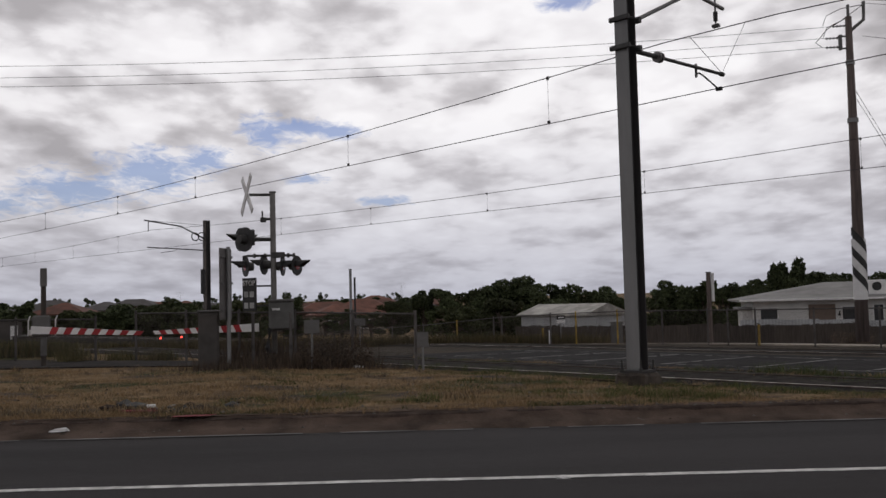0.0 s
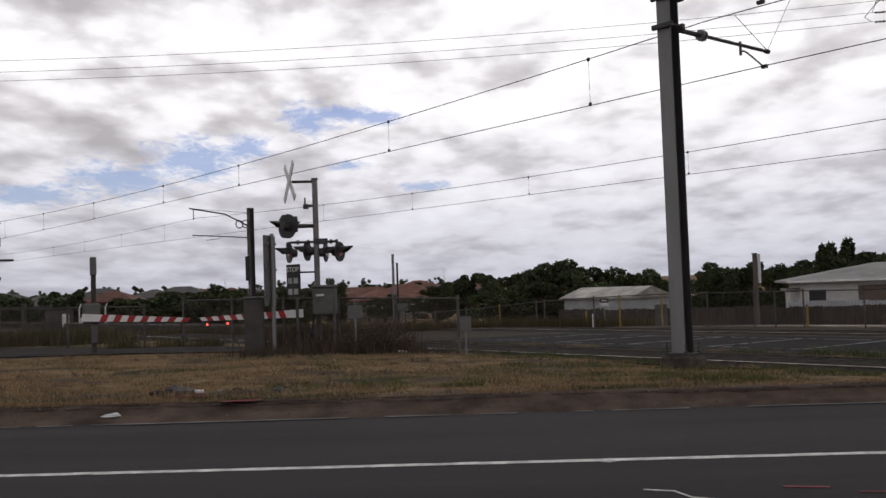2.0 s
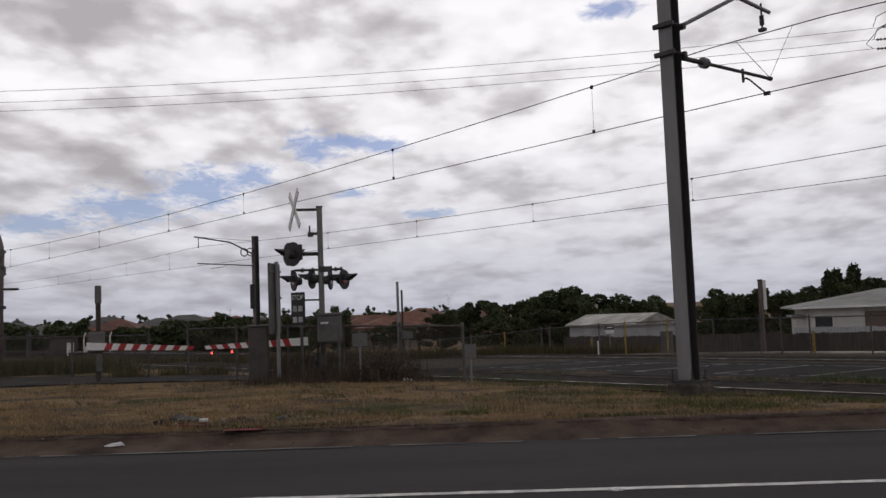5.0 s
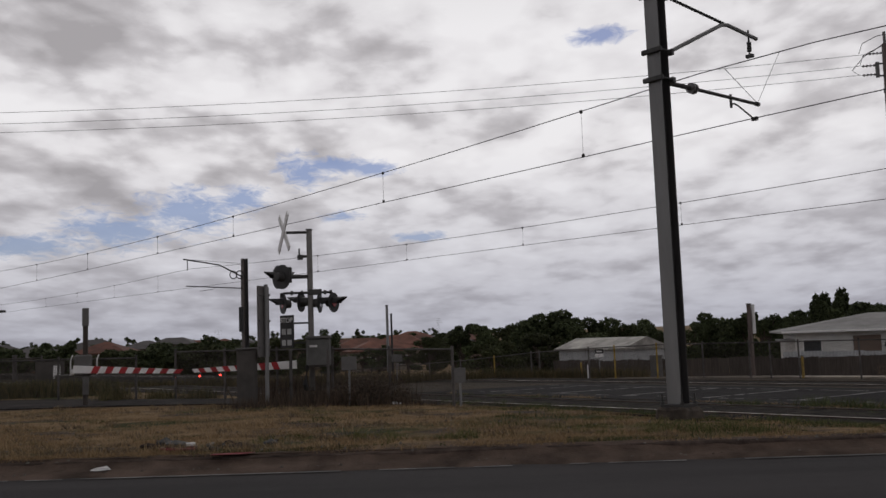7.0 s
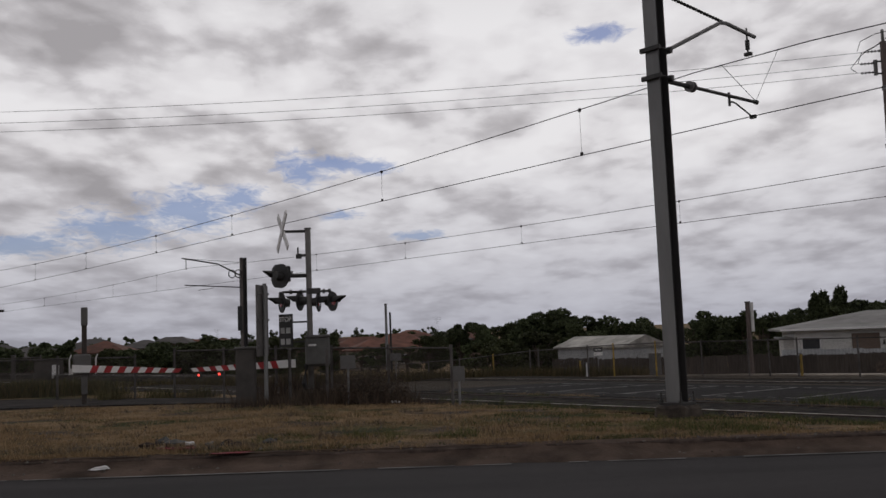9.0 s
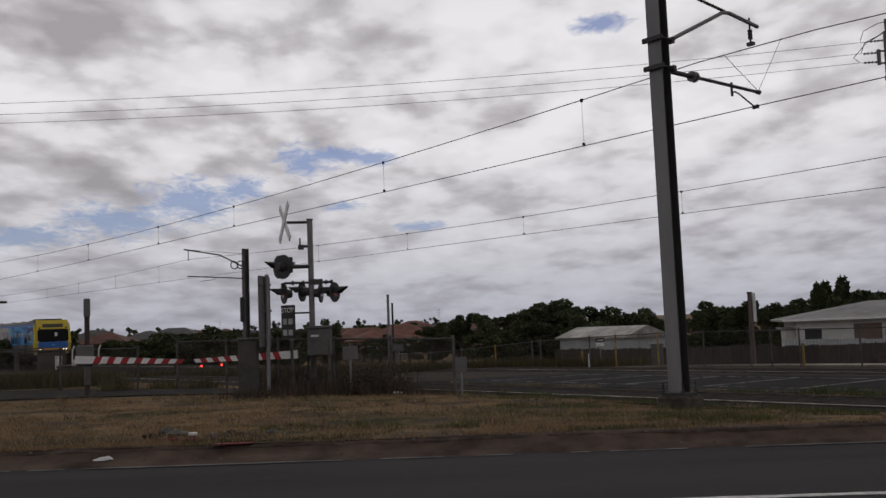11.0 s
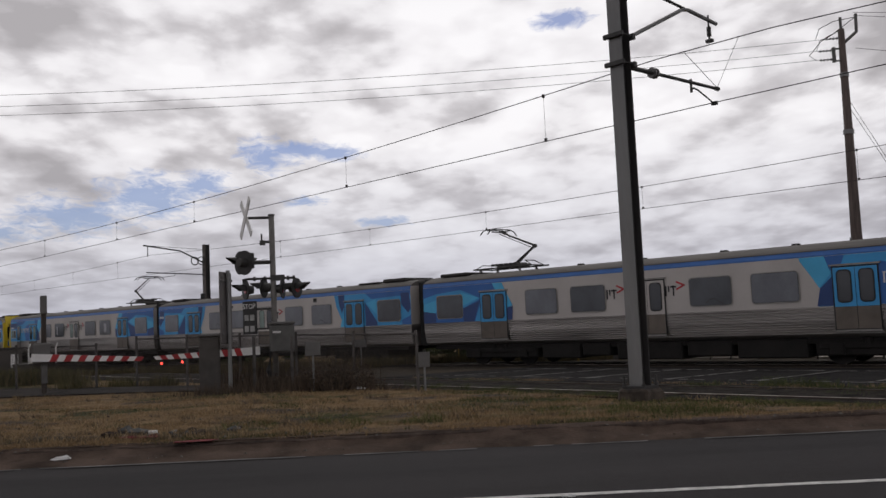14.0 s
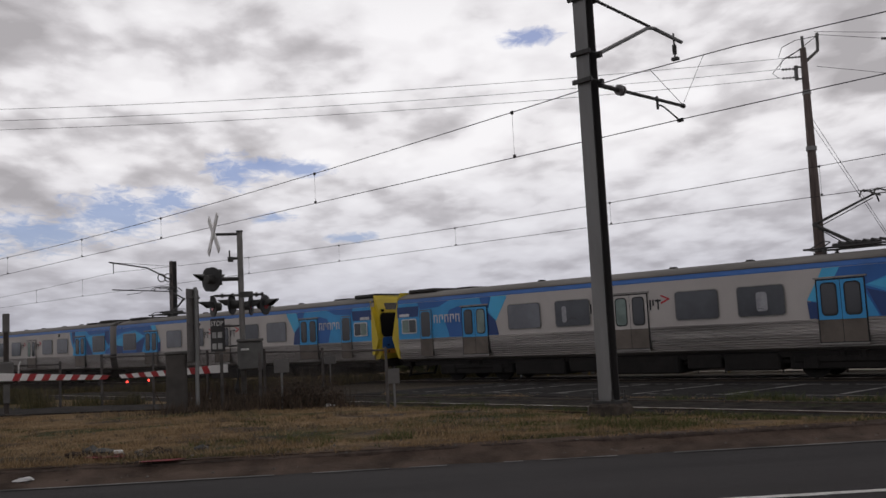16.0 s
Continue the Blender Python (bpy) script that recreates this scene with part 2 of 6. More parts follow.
def ground_sheet():
    """One sheet to the horizon, fine near the camera, with the road lying in it behind a kerb."""
    bm = bmesh.new()
    xs = [-2500, -1200, -600, -300, -200, -140, -100, -80, -65] + [-52 + 1.3 * i for i in range(74)] + [46, 52, 60, 75, 100, 140, 200, 300, 600, 1200, 2500]
    ys = [KERB_Y + 0.10, 11.6, 11.9, 12.4, 13, 13.6, 14.2, 14.8, 15.4, 16] + [16.8 + 0.9 * i for i in range(36)] + [50, 54, 60, 68, 78, 90, 110, 140, 180, 230, 300, 400, 550, 800, 1200, 2000, 3500]
    grid = []
    for y in ys:
        row = []
        for x in xs:
            z = ground_z(x, y)
            v = CA * x + SA * y
            if rough_ground(x, y, v):
                z += 0.07 * noise.noise((x * 0.35, y * 0.35, 3.0)) + 0.035 * noise.noise((x * 1.2, y * 1.2, 7.0))
            row.append(bm.verts.new((x, y, z)))
        grid.append(row)
    for a, b in zip(grid, grid[1:]):
        for i in range(len(xs) - 1):
            bm.faces.new((a[i], a[i + 1], b[i + 1], b[i]))
    m = bpy.data.materials.new("dry_verge")
    m.use_nodes = True
    n = Nodes(m.node_tree)
    co = n.add("ShaderNodeTexCoord").outputs["Object"]
    stretched = n.add("ShaderNodeMapping", {"Vector": co, "Scale": (0.55, 1.0, 1.0)}).outputs[0]
    patch = n.noise(stretched, 0.5, 6.0, 0.6, 0.4)
    tuft = n.noise(co, 3.5, 6.0, 0.65, 0.3)
    grit = n.noise(co, 40.0, 4.0, 0.7)
    dry = n.mix(n.ramp(tuft, [(0.35, 0.0), (0.65, 1.0)]), (0.175, 0.118, 0.062, 1), (0.33, 0.228, 0.128, 1))
    green = n.mix(n.ramp(tuft, [(0.35, 0.0), (0.65, 1.0)]), (0.045, 0.05, 0.02, 1), (0.09, 0.09, 0.04, 1))
    soil = n.mix(n.ramp(tuft, [(0.3, 0.0), (0.7, 1.0)]), (0.07, 0.054, 0.043, 1), (0.125, 0.10, 0.085, 1))
    col = n.mix(n.ramp(patch, [(0.50, 0.0), (0.60, 1.0)]), dry, green)
    col = n.mix(n.ramp(n.noise(stretched, 0.9, 5.0, 0.6, 0.2), [(0.53, 0.0), (0.62, 1.0)]), col, soil)
    # bare earth behind the kerb, with a ragged edge
    back = n.add("ShaderNodeSeparateXYZ", {0: co}).outputs[1]
    rag = n.math("ADD", back, n.math("MULTIPLY", n.math("SUBTRACT", n.noise(stretched, 1.6, 5.0, 0.6), 0.5), 1.3))
    col = n.mix(n.ramp(n.math("SUBTRACT", rag, 11.6), [(0.0, 0.85), (0.5, 0.0)]), col, n.mix(tuft, (0.085, 0.06, 0.05, 1), (0.15, 0.11, 0.092, 1)))
    # dark oily soil and fines along the railway
    across = n.add("ShaderNodeVectorMath", {0: co, 1: (CA, SA, 0)}, operation="DOT_PRODUCT").outputs["Value"]
    across = n.math("ADD", across, n.math("MULTIPLY", n.math("SUBTRACT", patch, 0.5), 3.0))
    inside = n.math("MULTIPLY", n.ramp(n.math("SUBTRACT", across, 14.3), [(0.0, 0.0), (1.0, 0.9)]), n.ramp(n.math("SUBTRACT", 34.0, across), [(0.0, 0.0), (1.0, 1.0)]))
    col = n.mix(inside, col, n.mix(tuft, (0.03, 0.027, 0.023, 1), (0.085, 0.072, 0.06, 1)))
    g = n.math("ADD", n.math("MULTIPLY", grit, 0.9), 0.55)
    col = n.mix(1.0, col, n.add("ShaderNodeCombineXYZ", {0: g, 1: g, 2: g}).outputs[0], "MULTIPLY")
    bump = n.add("ShaderNodeBump", {"Height": n.math("ADD", grit, tuft), "Strength": 0.9, "Distance": 0.05})
    p = n.add("ShaderNodeBsdfPrincipled", {"Base Color": col, "Roughness": 0.95, "Specular IOR Level": 0.1, "Normal": bump.outputs[0]})
    n.add("ShaderNodeOutputMaterial", {0: p.outputs[0]})
    ob = part("ground", bm, m, smooth=True)
    tagged(ob, "dry brown grass and bare soil beside the railway", "ground", kind="structure")
    return ob


ground_sheet()
bm = bmesh.new()
xs = [-2500, -300, -80] + [-40 + 2.0 * i for i in range(41)] + [80, 300, 2500]
ys = [-2500, -300, -40, ROAD_NEAR, 0, 4, 6, 7.65, 9, 10.4, KERB_Y]
grid = [[bm.verts.new((x, y, 0.0 if y < 10 else -0.03 if y < 11 else -0.02)) for x in xs] for y in ys]
for a, b in zip(grid, grid[1:]):
    for i in range(len(xs) - 1):
        bm.faces.new((a[i], a[i + 1], b[i + 1], b[i]))
tagged(part("road", bm, ASPHALT, smooth=True), "dark grey asphalt road with worn surface", "road", kind="structure")


def kerb_unit():
    # gutter tray and upright kerb with a rounded top edge
    outline = [(10.95, -0.024), (10.95, 0.0), (11.24, 0.0), (11.33, 0.04), (11.36, 0.11), (11.39, 0.125), (11.52, 0.128), (11.52, -0.2), (10.95, -0.2)]
    return outline


bm = box(-60, 60, 11.30, 12.2, -0.4, 0.04)
kerb = thing("kerb", pose(0, 0, 0), "weathered concrete kerb along the verge, stained brown", "kerb", kind="structure")
part("bedding", bm, KERB, kerb)
random.seed(4)
x = -46.0
while x < 46:
    w = 3.0
    jog = random.uniform(-0.03, -0.008)
    bm = prism([(a, b + (0 if b < -0.1 else jog * 0.6)) for a, b in kerb_unit()], x + 0.004, x + w - 0.005, "x")
    part("kerb_stone", bm, KERB, kerb)
    x += w
for x0, x1 in ((-400, -46), (46, 400)):
    part("kerb_stone", prism(kerb_unit(), x0, x1, "x"), KERB, kerb)


def washed_dirt():
    """Soil washed over the gutter and the kerb, thick in places and ragged at its edges."""
    bm = bmesh.new()
    rows = []
    for i in range(241):
        x = -12 + 0.1 * i
        a = 0.5 + 0.5 * noise.noise((x * 0.45, 1.0, 4.0)) + 0.25 * noise.noise((x * 2.3, 5.0, 1.0))
        row = []
        for y, z in ((10.80 + 0.12 * noise.noise((x * 1.7, 0, 0)), -0.04), (10.98, -0.004 + 0.022 * a), (11.14, 0.0 + 0.045 * a), (11.26, 0.02 + 0.055 * a), (11.34, 0.055 + 0.05 * a), (11.40, 0.095 + 0.03 * a), (11.48, 0.118 + 0.022 * a), (11.58, 0.126 + 0.015 * a), (11.72, 0.02)):
            row.append(bm.verts.new((x, y, z + 0.012 * noise.noise((x * 4, y * 9, 2.0)))))
        rows.append(row)
    for p, q in zip(rows, rows[1:]):
        for k in range(len(p) - 1):
            bm.faces.new((p[k], q[k], q[k + 1], p[k + 1]))
    tagged(part("washed_dirt", bm, mat("washed_soil", (0.098, 0.070, 0.056), 0.95, 0, 0.24, 1.6, 0.8, 26, spec=0.1), smooth=True), "brown soil washed over the gutter and kerb", "dirt", kind="stuff")


washed_dirt()


def painted(name, strips, z, material, label, wobble=0.006):
    """Worn lines as thin raised strips of small uneven pieces; strips: start, end, width in world metres."""
    bm = bmesh.new()
    for (x0, y0), (x1, y1), w, keep in strips:
        a, b = Vector((x0, y0, 0)), Vector((x1, y1, 0))
        d = (b - a)
        n_ = max(1, int(d.length / 0.22))
        side = Vector((-d.y, d.x, 0)).normalized()
        for i in range(n_):
            if random.random() > keep:
                continue
            p, q = a + d * i / n_, a + d * (i + 1.02) / n_
            w0, w1 = w / 2 + random.uniform(-1, 1) * wobble, w / 2 + random.uniform(-1, 1) * wobble
            vs = []
            for pt, s in ((p, -w0), (q, -w0), (q, w1), (p, w1)):
                o = pt + side * s
                vs.append(bm.verts.new((o.x, o.y, (z if not callable(z) else z(o.x, o.y)))))
            bm.faces.new(vs)
    got = bmesh.ops.extrude_face_region(bm, geom=bm.faces[:])
    bmesh.ops.translate(bm, verts=[e for e in got["geom"] if isinstance(e, bmesh.types.BMVert)], vec=(0, 0, -0.003))
    ob = part(name, bm, material)
    return tagged(ob, label, "road marking", kind="structure")


random.seed(7)
painted("lane_line", [((-60, 7.68), (60, 7.68), 0.10, 1.0)], 0.006, PAINT, "solid white lane line painted on the asphalt")
painted("edge_line", [((-40, 10.75), (-4.6, 10.75), 0.03, 0.35), ((-4.6, 10.75), (-1.7, 10.75), 0.055, 0.95), ((-1.7, 10.75), (3, 10.75), 0.03, 0.55), ((3.0, 10.75), (40, 10.75), 0.05, 0.9)], -0.014, mat("worn_paint", (0.20, 0.195, 0.19), 0.85, 0, 0.2, 1.6, 0.2, 50, second=(0.05, 0.048, 0.048)), "worn white edge line along the kerb")


# ---- railway ----
def railway(place, name):
    t = thing(name, place, "railway track with steel rails in dark ballast", "railway track", kind="structure")
    bm = bmesh.new()
    outline = [(-2.3, -0.32), (-1.6, -0.035), (-0.9, -0.02), (0.9, -0.02), (1.6, -0.035), (2.3, -0.32)]
    p = prism(outline, -140, 420)
    part("ballast", p, mat("ballast", (0.034, 0.029, 0.025), 0.95, 0, 0.4, 3, 1.0, 25, spec=0.08), t)
    for s in (-0.8, 0.8):
        head = [(s - 0.07, -0.16), (s - 0.07, -0.145), (s - 0.012, -0.13), (s - 0.012, -0.04), (s - 0.035, -0.03), (s - 0.035, -0.004), (s - 0.025, 0), (s + 0.025, 0), (s + 0.035, -0.004), (s + 0.035, -0.03), (s + 0.012, -0.04), (s + 0.012, -0.13), (s + 0.07, -0.145), (s + 0.07, -0.16)]
        rail = part("rail", prism(head, -140, 420), RUST, t)
        if s < 0:
            part("running_surface", box(s - 0.03, s + 0.03, -140, 420, 0.0005, 0.004), RAILSTEEL, rail, "bright worn rail head")
    me = None
    for i in range(100):
        if me is None:
            s = part("sleeper", box(-1.3, 1.3, -0.12, 0.12, -0.2, -0.022, 0.01), mat("dark_sleeper", (0.034, 0.029, 0.025), 0.95, 0, 0.3, 3, 0.6, 25, spec=0.08), t)
            me = s.data
        else:
            s = new("sleeper", me)
            s.parent = t
        s.matrix_basis = pose(0, -14 + i * 0.68, 0)
    return t


railway(trk_pose(0, V1, RAIL1), "railway_track_near")
railway(far_pose(0, 0, RAIL2), "railway_track_far")


# ---- overhead line ----
def overhead(place, ends, u_min, low, bend, span, droppers, name):
    """Contact wire, the messenger above it as a row of shallow curves, and the droppers between them."""
    u0, z0, u1, z1 = ends
    t = thing(name, place, "overhead contact wire with catenary wire and droppers", "overhead wire", "overhead wires")

    def hang(u):
        k = (u - u_min + span / 2) % span - span / 2
        return low + bend * k * k

    def contact(u):
        return z0 + (z1 - z0) * min(1.0, max(0.0, (u - u0) / (u1 - u0)))
    part("contact_wire", tube([(0, u, contact(u)) for u in (-150, u0, u1, 420)], 0.0105, n=5), WIRE, t)
    part("messenger_wire", tube([(0, -90 + 2.5 * i, hang(-90 + 2.5 * i)) for i in range(180)], 0.0115, n=5), WIRE, t)
    for u in droppers:
        z, h = contact(u), hang(u)
        bm = tube([(0, u, z), (0, u, h)], 0.005, n=4)
        add_box(bm, -0.02, 0.02, u - 0.03, u + 0.03, z - 0.01, z + 0.07)
        add_box(bm, -0.02, 0.02, u - 0.03, u + 0.03, h - 0.05, h + 0.03)
        part("dropper", bm, WIRE, t)
    return t


overhead(trk_pose(0, V1), (8.7, 5.58, 45.0, 5.37), 39.0, 6.14, 0.00074, 60.5, (13.1, 20.6, 29.5, 35.9, 43.7, 51, 58, 66, 2.0, -6), "overhead_wire")
overhead(far_pose(0), (5.0, 5.26, 60.0, 5.35), 26.5, 6.06, 0.00066, 58.0, (18.5, 26.2, 33.7, 41.0, 48.3, 59.7, 66.7, 73.6, 80.3, 10.8, 2.8), "overhead_wire")



# mast steel with the shade of the open side put into its colour
WEB = mat("shaded_mast_steel", (0.06, 0.057, 0.056), 0.8, 0.2, 0.2, 1.0, 0.1, 15, stretch=(1, 1, 0.25))


def h_section(parent, size, flange, z0, z1, material):
    """Broad-flange steel column, its open sides along the tracks."""
    s, f, w = size / 2, flange, 0.008
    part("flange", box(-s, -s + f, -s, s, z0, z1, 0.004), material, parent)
    # painted shade: far flange and web take the darker steel
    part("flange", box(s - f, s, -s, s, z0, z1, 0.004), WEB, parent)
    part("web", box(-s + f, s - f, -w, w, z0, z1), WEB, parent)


def insulator(bm, a, b, r=0.06, sheds=4):
    a, b = Vector(a), Vector(b)
    add_tube(bm, [a, b], r * 0.45, n=8)
    for i in range(sheds):
        c = a + (b - a) * (i + 0.5) / sheds
        d = (b - a).normalized() * 0.018
        add_tube(bm, [c - d, c + d], r, n=10)


CERAMIC = mat("grey_glazed_ceramic", (0.16, 0.15, 0.15), 0.3, 0, 0.1)


def mast_near():
    u, v = 8.78, 13.14
    m = thing("overhead_line_mast", trk_pose(u, v, 0.0), "grey steel column carrying overhead wires, on a concrete footing", "mast", "overhead masts")
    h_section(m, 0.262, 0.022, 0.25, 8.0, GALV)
    bm = bmesh.new()
    add_box(bm, -0.29, 0.29, -0.29, 0.29, -0.35, 0.205)
    bmesh.ops.bevel(bm, geom=bm.edges[:], offset=0.05, segments=1, affect="EDGES")
    bmesh.ops.subdivide_edges(bm, edges=bm.edges[:], cuts=2, use_grid_fill=True)
    for w in bm.verts:
        w.co += 0.05 * Vector((noise.noise(w.co * 5), noise.noise(w.co * 5 + Vector((9, 0, 0))), 0.6 * noise.noise(w.co * 4)))
    part("footing", bm, mat("dark_footing", (0.075, 0.06, 0.048), 0.95, 0, 0.3, 3, 0.6, 25), m, "rough concrete footing")
    # the same dark steel, here only to tone the plate down
    part("base_plate", box(-0.22, 0.22, -0.22, 0.22, 0.2, 0.25, 0.006), WEB, m)
    for sx in (-0.19, 0.19):
        for sy in (-0.19, 0.19):
            b = tube([(sx, sy, 0.24), (sx, sy, 0.42)], 0.018, n=6)
            add_tube(b, [(sx, sy, 0.25), (sx, sy, 0.29)], 0.035, n=6)
            part("bolt", b, DARK_STEEL, m)
    for z in (5.80, 6.30, 7.30):
        bm = box(-0.20, -0.136, -0.20, 0.20, z - 0.04, z + 0.04, 0.005)
        add_box(bm, 0.136, 0.22, -0.20, 0.20, z - 0.05, z + 0.05, 0.005)
        for sy in (-0.17, 0.17):
            add_tube(bm, [(-0.21, sy, z), (0.22, sy, z)], 0.014, n=6)
        part("bracket", bm, DARK_STEEL, m)
    arm = V1 - v
    bm = tube([(0.16, 0, 5.80), (1.02, 0, 5.825)], 0.042, n=10)
    add_tube(bm, [(1.0, 0, 5.825), (3.36, 0, 5.88)], 0.032, n=10)
    add_tube(bm, [(3.30, 0, 5.88), (3.40, 0, 5.88)], 0.045, n=10)
    part("registration_arm", bm, DARK_STEEL, m)
    bm = bmesh.new()
    insulator(bm, (0.95, 0, 5.823), (1.13, 0, 5.827), 0.10, 2)
    part("insulator", bm, CERAMIC, m)
    bm = tube([(2.35, 0, 5.92), (2.35, 0, 5.66)], 0.025, n=6)
    add_tube(bm, [(2.33, 0, 5.70), (2.45, 0, 5.76), (2.60, 0, 5.74), (3.15, 0, 5.57), (arm, 0, 5.555)], 0.016, n=6)
    add_box(bm, arm - 0.03, arm + 0.03, -0.06, 0.06, 5.53, 5.60)
    part("steady_arm", bm, DARK_STEEL, m)
    bm = tube([(0.2, 0, 6.30), (2.2, 0, 7.26), (2.42, 0, 7.30), (3.5, 0, 7.24)], 0.038, n=8)
    part("cantilever", bm, GALV, m)
    bm = bmesh.new()
    for i in range(22):
        a = Vector((0.2 + 2.1 * i / 22, 0, 7.40 - 0.10 * i / 22))
        b = a + Vector((2.1 / 22, 0, -0.10 / 22))
        add_tube(bm, [a, b], 0.012, n=5)
        add_tube(bm, [a + (b - a) * 0.25, a + (b - a) * 0.75], 0.03, n=6)
    part("tie_chain", bm, DARK_STEEL, m)
    bm = tube([(3.19, 0, 7.36), (3.19, 0, 6.82)], 0.018, n=6)
    insulator(bm, (3.19, 0, 7.12), (3.19, 0, 6.92), 0.045, 4)
    add_box(bm, 3.15, 3.24, -0.07, 0.07, 6.80, 6.86)
    part("hanger", bm, DARK_STEEL, m)
    bm = bmesh.new()
    for dy in (0.62, -0.62):
        add_tube(bm, [(3.36, 0, 5.9), (arm, dy, 5.54 + 1.24)], 0.006, n=4)
    part("bridle_wire", bm, WIRE, m)


mast_near()


def mast_far():
    """Mast behind the far track; its arms reach back over the rails."""
    m = thing("overhead_line_mast", far_pose(53.84, 3.3, -0.40) @ Matrix.Scale(0.953, 4), "brown-grey steel mast with side arms and counterweight behind the tracks", "mast", "overhead masts")
    h_section(m, 0.36, 0.03, 0.0, 8.05, mat("brown_steel", (0.13, 0.11, 0.10), 0.7, 0.3, 0.2, 1.5, 0.1, 20))
    a = -3.5
    part("registration_arm", tube([(-0.15, 0, 5.95), (a - 1.0, 0, 6.05)], 0.04, n=6), DARK_STEEL, m)
    bm = tube([(a + 1.2, 0, 5.98), (a + 1.0, 0, 5.85), (a, 0, 5.72)], 0.02, n=5)
    part("steady_arm", bm, DARK_STEEL, m)
    bm = tube([(-0.15, 0, 6.75), (-2.0, 0, 7.55), (a - 1.2, 0, 7.85)], 0.05, n=6)
    add_tube(bm, [(-0.15, 0, 7.7), (a - 1.2, 0, 7.85)], 0.015, n=5)
    add_tube(bm, [(a - 0.9, 0, 7.85), (a - 0.9, 0, 7.1)], 0.03, n=5)
    part("cantilever", bm, DARK_STEEL, m)
    for y in (-0.1, 0.25):
        bm = bmesh.new()
        for k in range(10):
            t0, t1 = k * math.tau / 10, (k + 1) * math.tau / 10
            add_tube(bm, [(-0.45 - 0.3 * (y > 0) + 0.28 * math.cos(t0), y, 6.9 + 0.28 * math.sin(t0)), (-0.45 - 0.3 * (y > 0) + 0.28 * math.cos(t1), y, 6.9 + 0.28 * math.sin(t1))], 0.04, n=5)
        part("tension_wheel", bm, DARK_STEEL, m)
    bm = tube([(-0.55, -0.4, 6.9), (-0.55, -0.4, 2.6)], 0.012, n=5)
    part("weight_rope", bm, DARK_STEEL, m)
    part("counterweight", tube([(-0.55, -0.4, 2.9), (-0.55, -0.4, 4.6)], 0.17, n=12), BLACK, m)


mast_far()


# ---- power pole and its wires ----
def power_pole():
    p = at(-24.8, 32.0, -0.15)
    m = thing("power_pole", pose(*p, 0, 0.35, 0), "tall brown timber power pole with diagonal black and white band", "power pole")
    part("pole", tube([(0, 0, 0), (0, 0, 5), (0, 0, 10.6)], 0.215, 0.10, n=14), POLEWOOD, m, smooth=True)
    bm = tube([(0, 0, 10.5), (0, 0, 11.0)], 0.05, n=6)
    add_tube(bm, [(0.08, 0, 10.15), (0.5, 0, 10.5), (0.52, 0, 11.1)], 0.055, n=8)
    add_box(bm, -0.34, -0.25, -0.05, 0.05, 9.5, 10.0)
    add_tube(bm, [(-0.3, 0, 9.95), (0.1, 0, 9.95)], 0.03, n=6)
    add_tube(bm, [(-0.3, 0, 9.55), (0.1, 0, 9.55)], 0.03, n=6)
    part("bracket", bm, GREYSHEET, m)
    for z in (7.1, 9.0):
        part("collar", tube([(0, 0, z), (0, 0, z + 0.14)], 0.17 if z < 8 else 0.14, n=12), GALV, m)
    for x, z in ((-0.1, 10.3), (-0.34, 9.9), (-0.34, 9.6)):
        bm = bmesh.new()
        insulator(bm, (x, 0, z), (x - 0.45, 0, z - 0.02), 0.04, 4)
        part("insulator", bm, CERAMIC, m)
    bm = bmesh.new()
    for k, (zz, zb) in enumerate(((10.3, 9.9), (9.9, 9.6))):
        pts = [(-0.85, 0, zz), (-0.7, 0.05, zz + 0.35), (-0.2, 0.1, zz + 0.6), (0.5, 0, 11.0)]
        add_tube(bm, pts, 0.012, n=4)
    add_tube(bm, [(-0.9, 0, 9.6), (-1.1, 0, 9.75), (-0.7, 0, 10.2), (0, 0, 10.6)], 0.012, n=4)
    part("jumper_wire", bm, WIRE, m)
    # black and white warning band on the pole
    bm = tube([(0, 0, 1.35), (0, 0, 3.3)], 0.218, n=20)
    part("warning_band", bm, WHITE, m, "white reflective band")
    for k in range(3):
        bm = bmesh.new()
        ring = []
        for i in range(21):
            a_ = math.pi + i * math.pi / 20
            z = 1.55 + 0.62 * k - 0.5 * (i / 20 - 0.5) * 1.6 + 0.25
            ring.append((0.226 * math.cos(a_), 0.226 * math.sin(a_), z))
        for q0, q1 in zip(ring, ring[1:]):
            v_ = [bm.verts.new(q0), bm.verts.new(q1), bm.verts.new((q1[0], q1[1], q1[2] + 0.3)), bm.verts.new((q0[0], q0[1], q0[2] + 0.3))]
            bm.faces.new(v_)
        part("stripe", bm, BLACK, m)
    return p


POLE = power_pole()


def span(name, a, b, sag, r, label, blobs=()):
    a, b = Vector(a), Vector(b)
    pts = [a + (b - a) * k - Vector((0, 0, 4 * sag * k * (1 - k))) for k in [i / 30 for i in range(31)]]
    t = thing(name, pose(0, 0, 0), label, "power line", "power lines")
    part("wire", tube(pts, r, n=5), WIRE, t)
    for k in blobs:
        q = a + (b - a) * k - Vector((0, 0, 4 * sag * k * (1 - k)))
        bm = bmesh.new()
        insulator(bm, q - (b - a).normalized() * 0.12, q + (b - a).normalized() * 0.12, 0.05, 3)
        part("insulator", bm, CERAMIC, t)
    return t


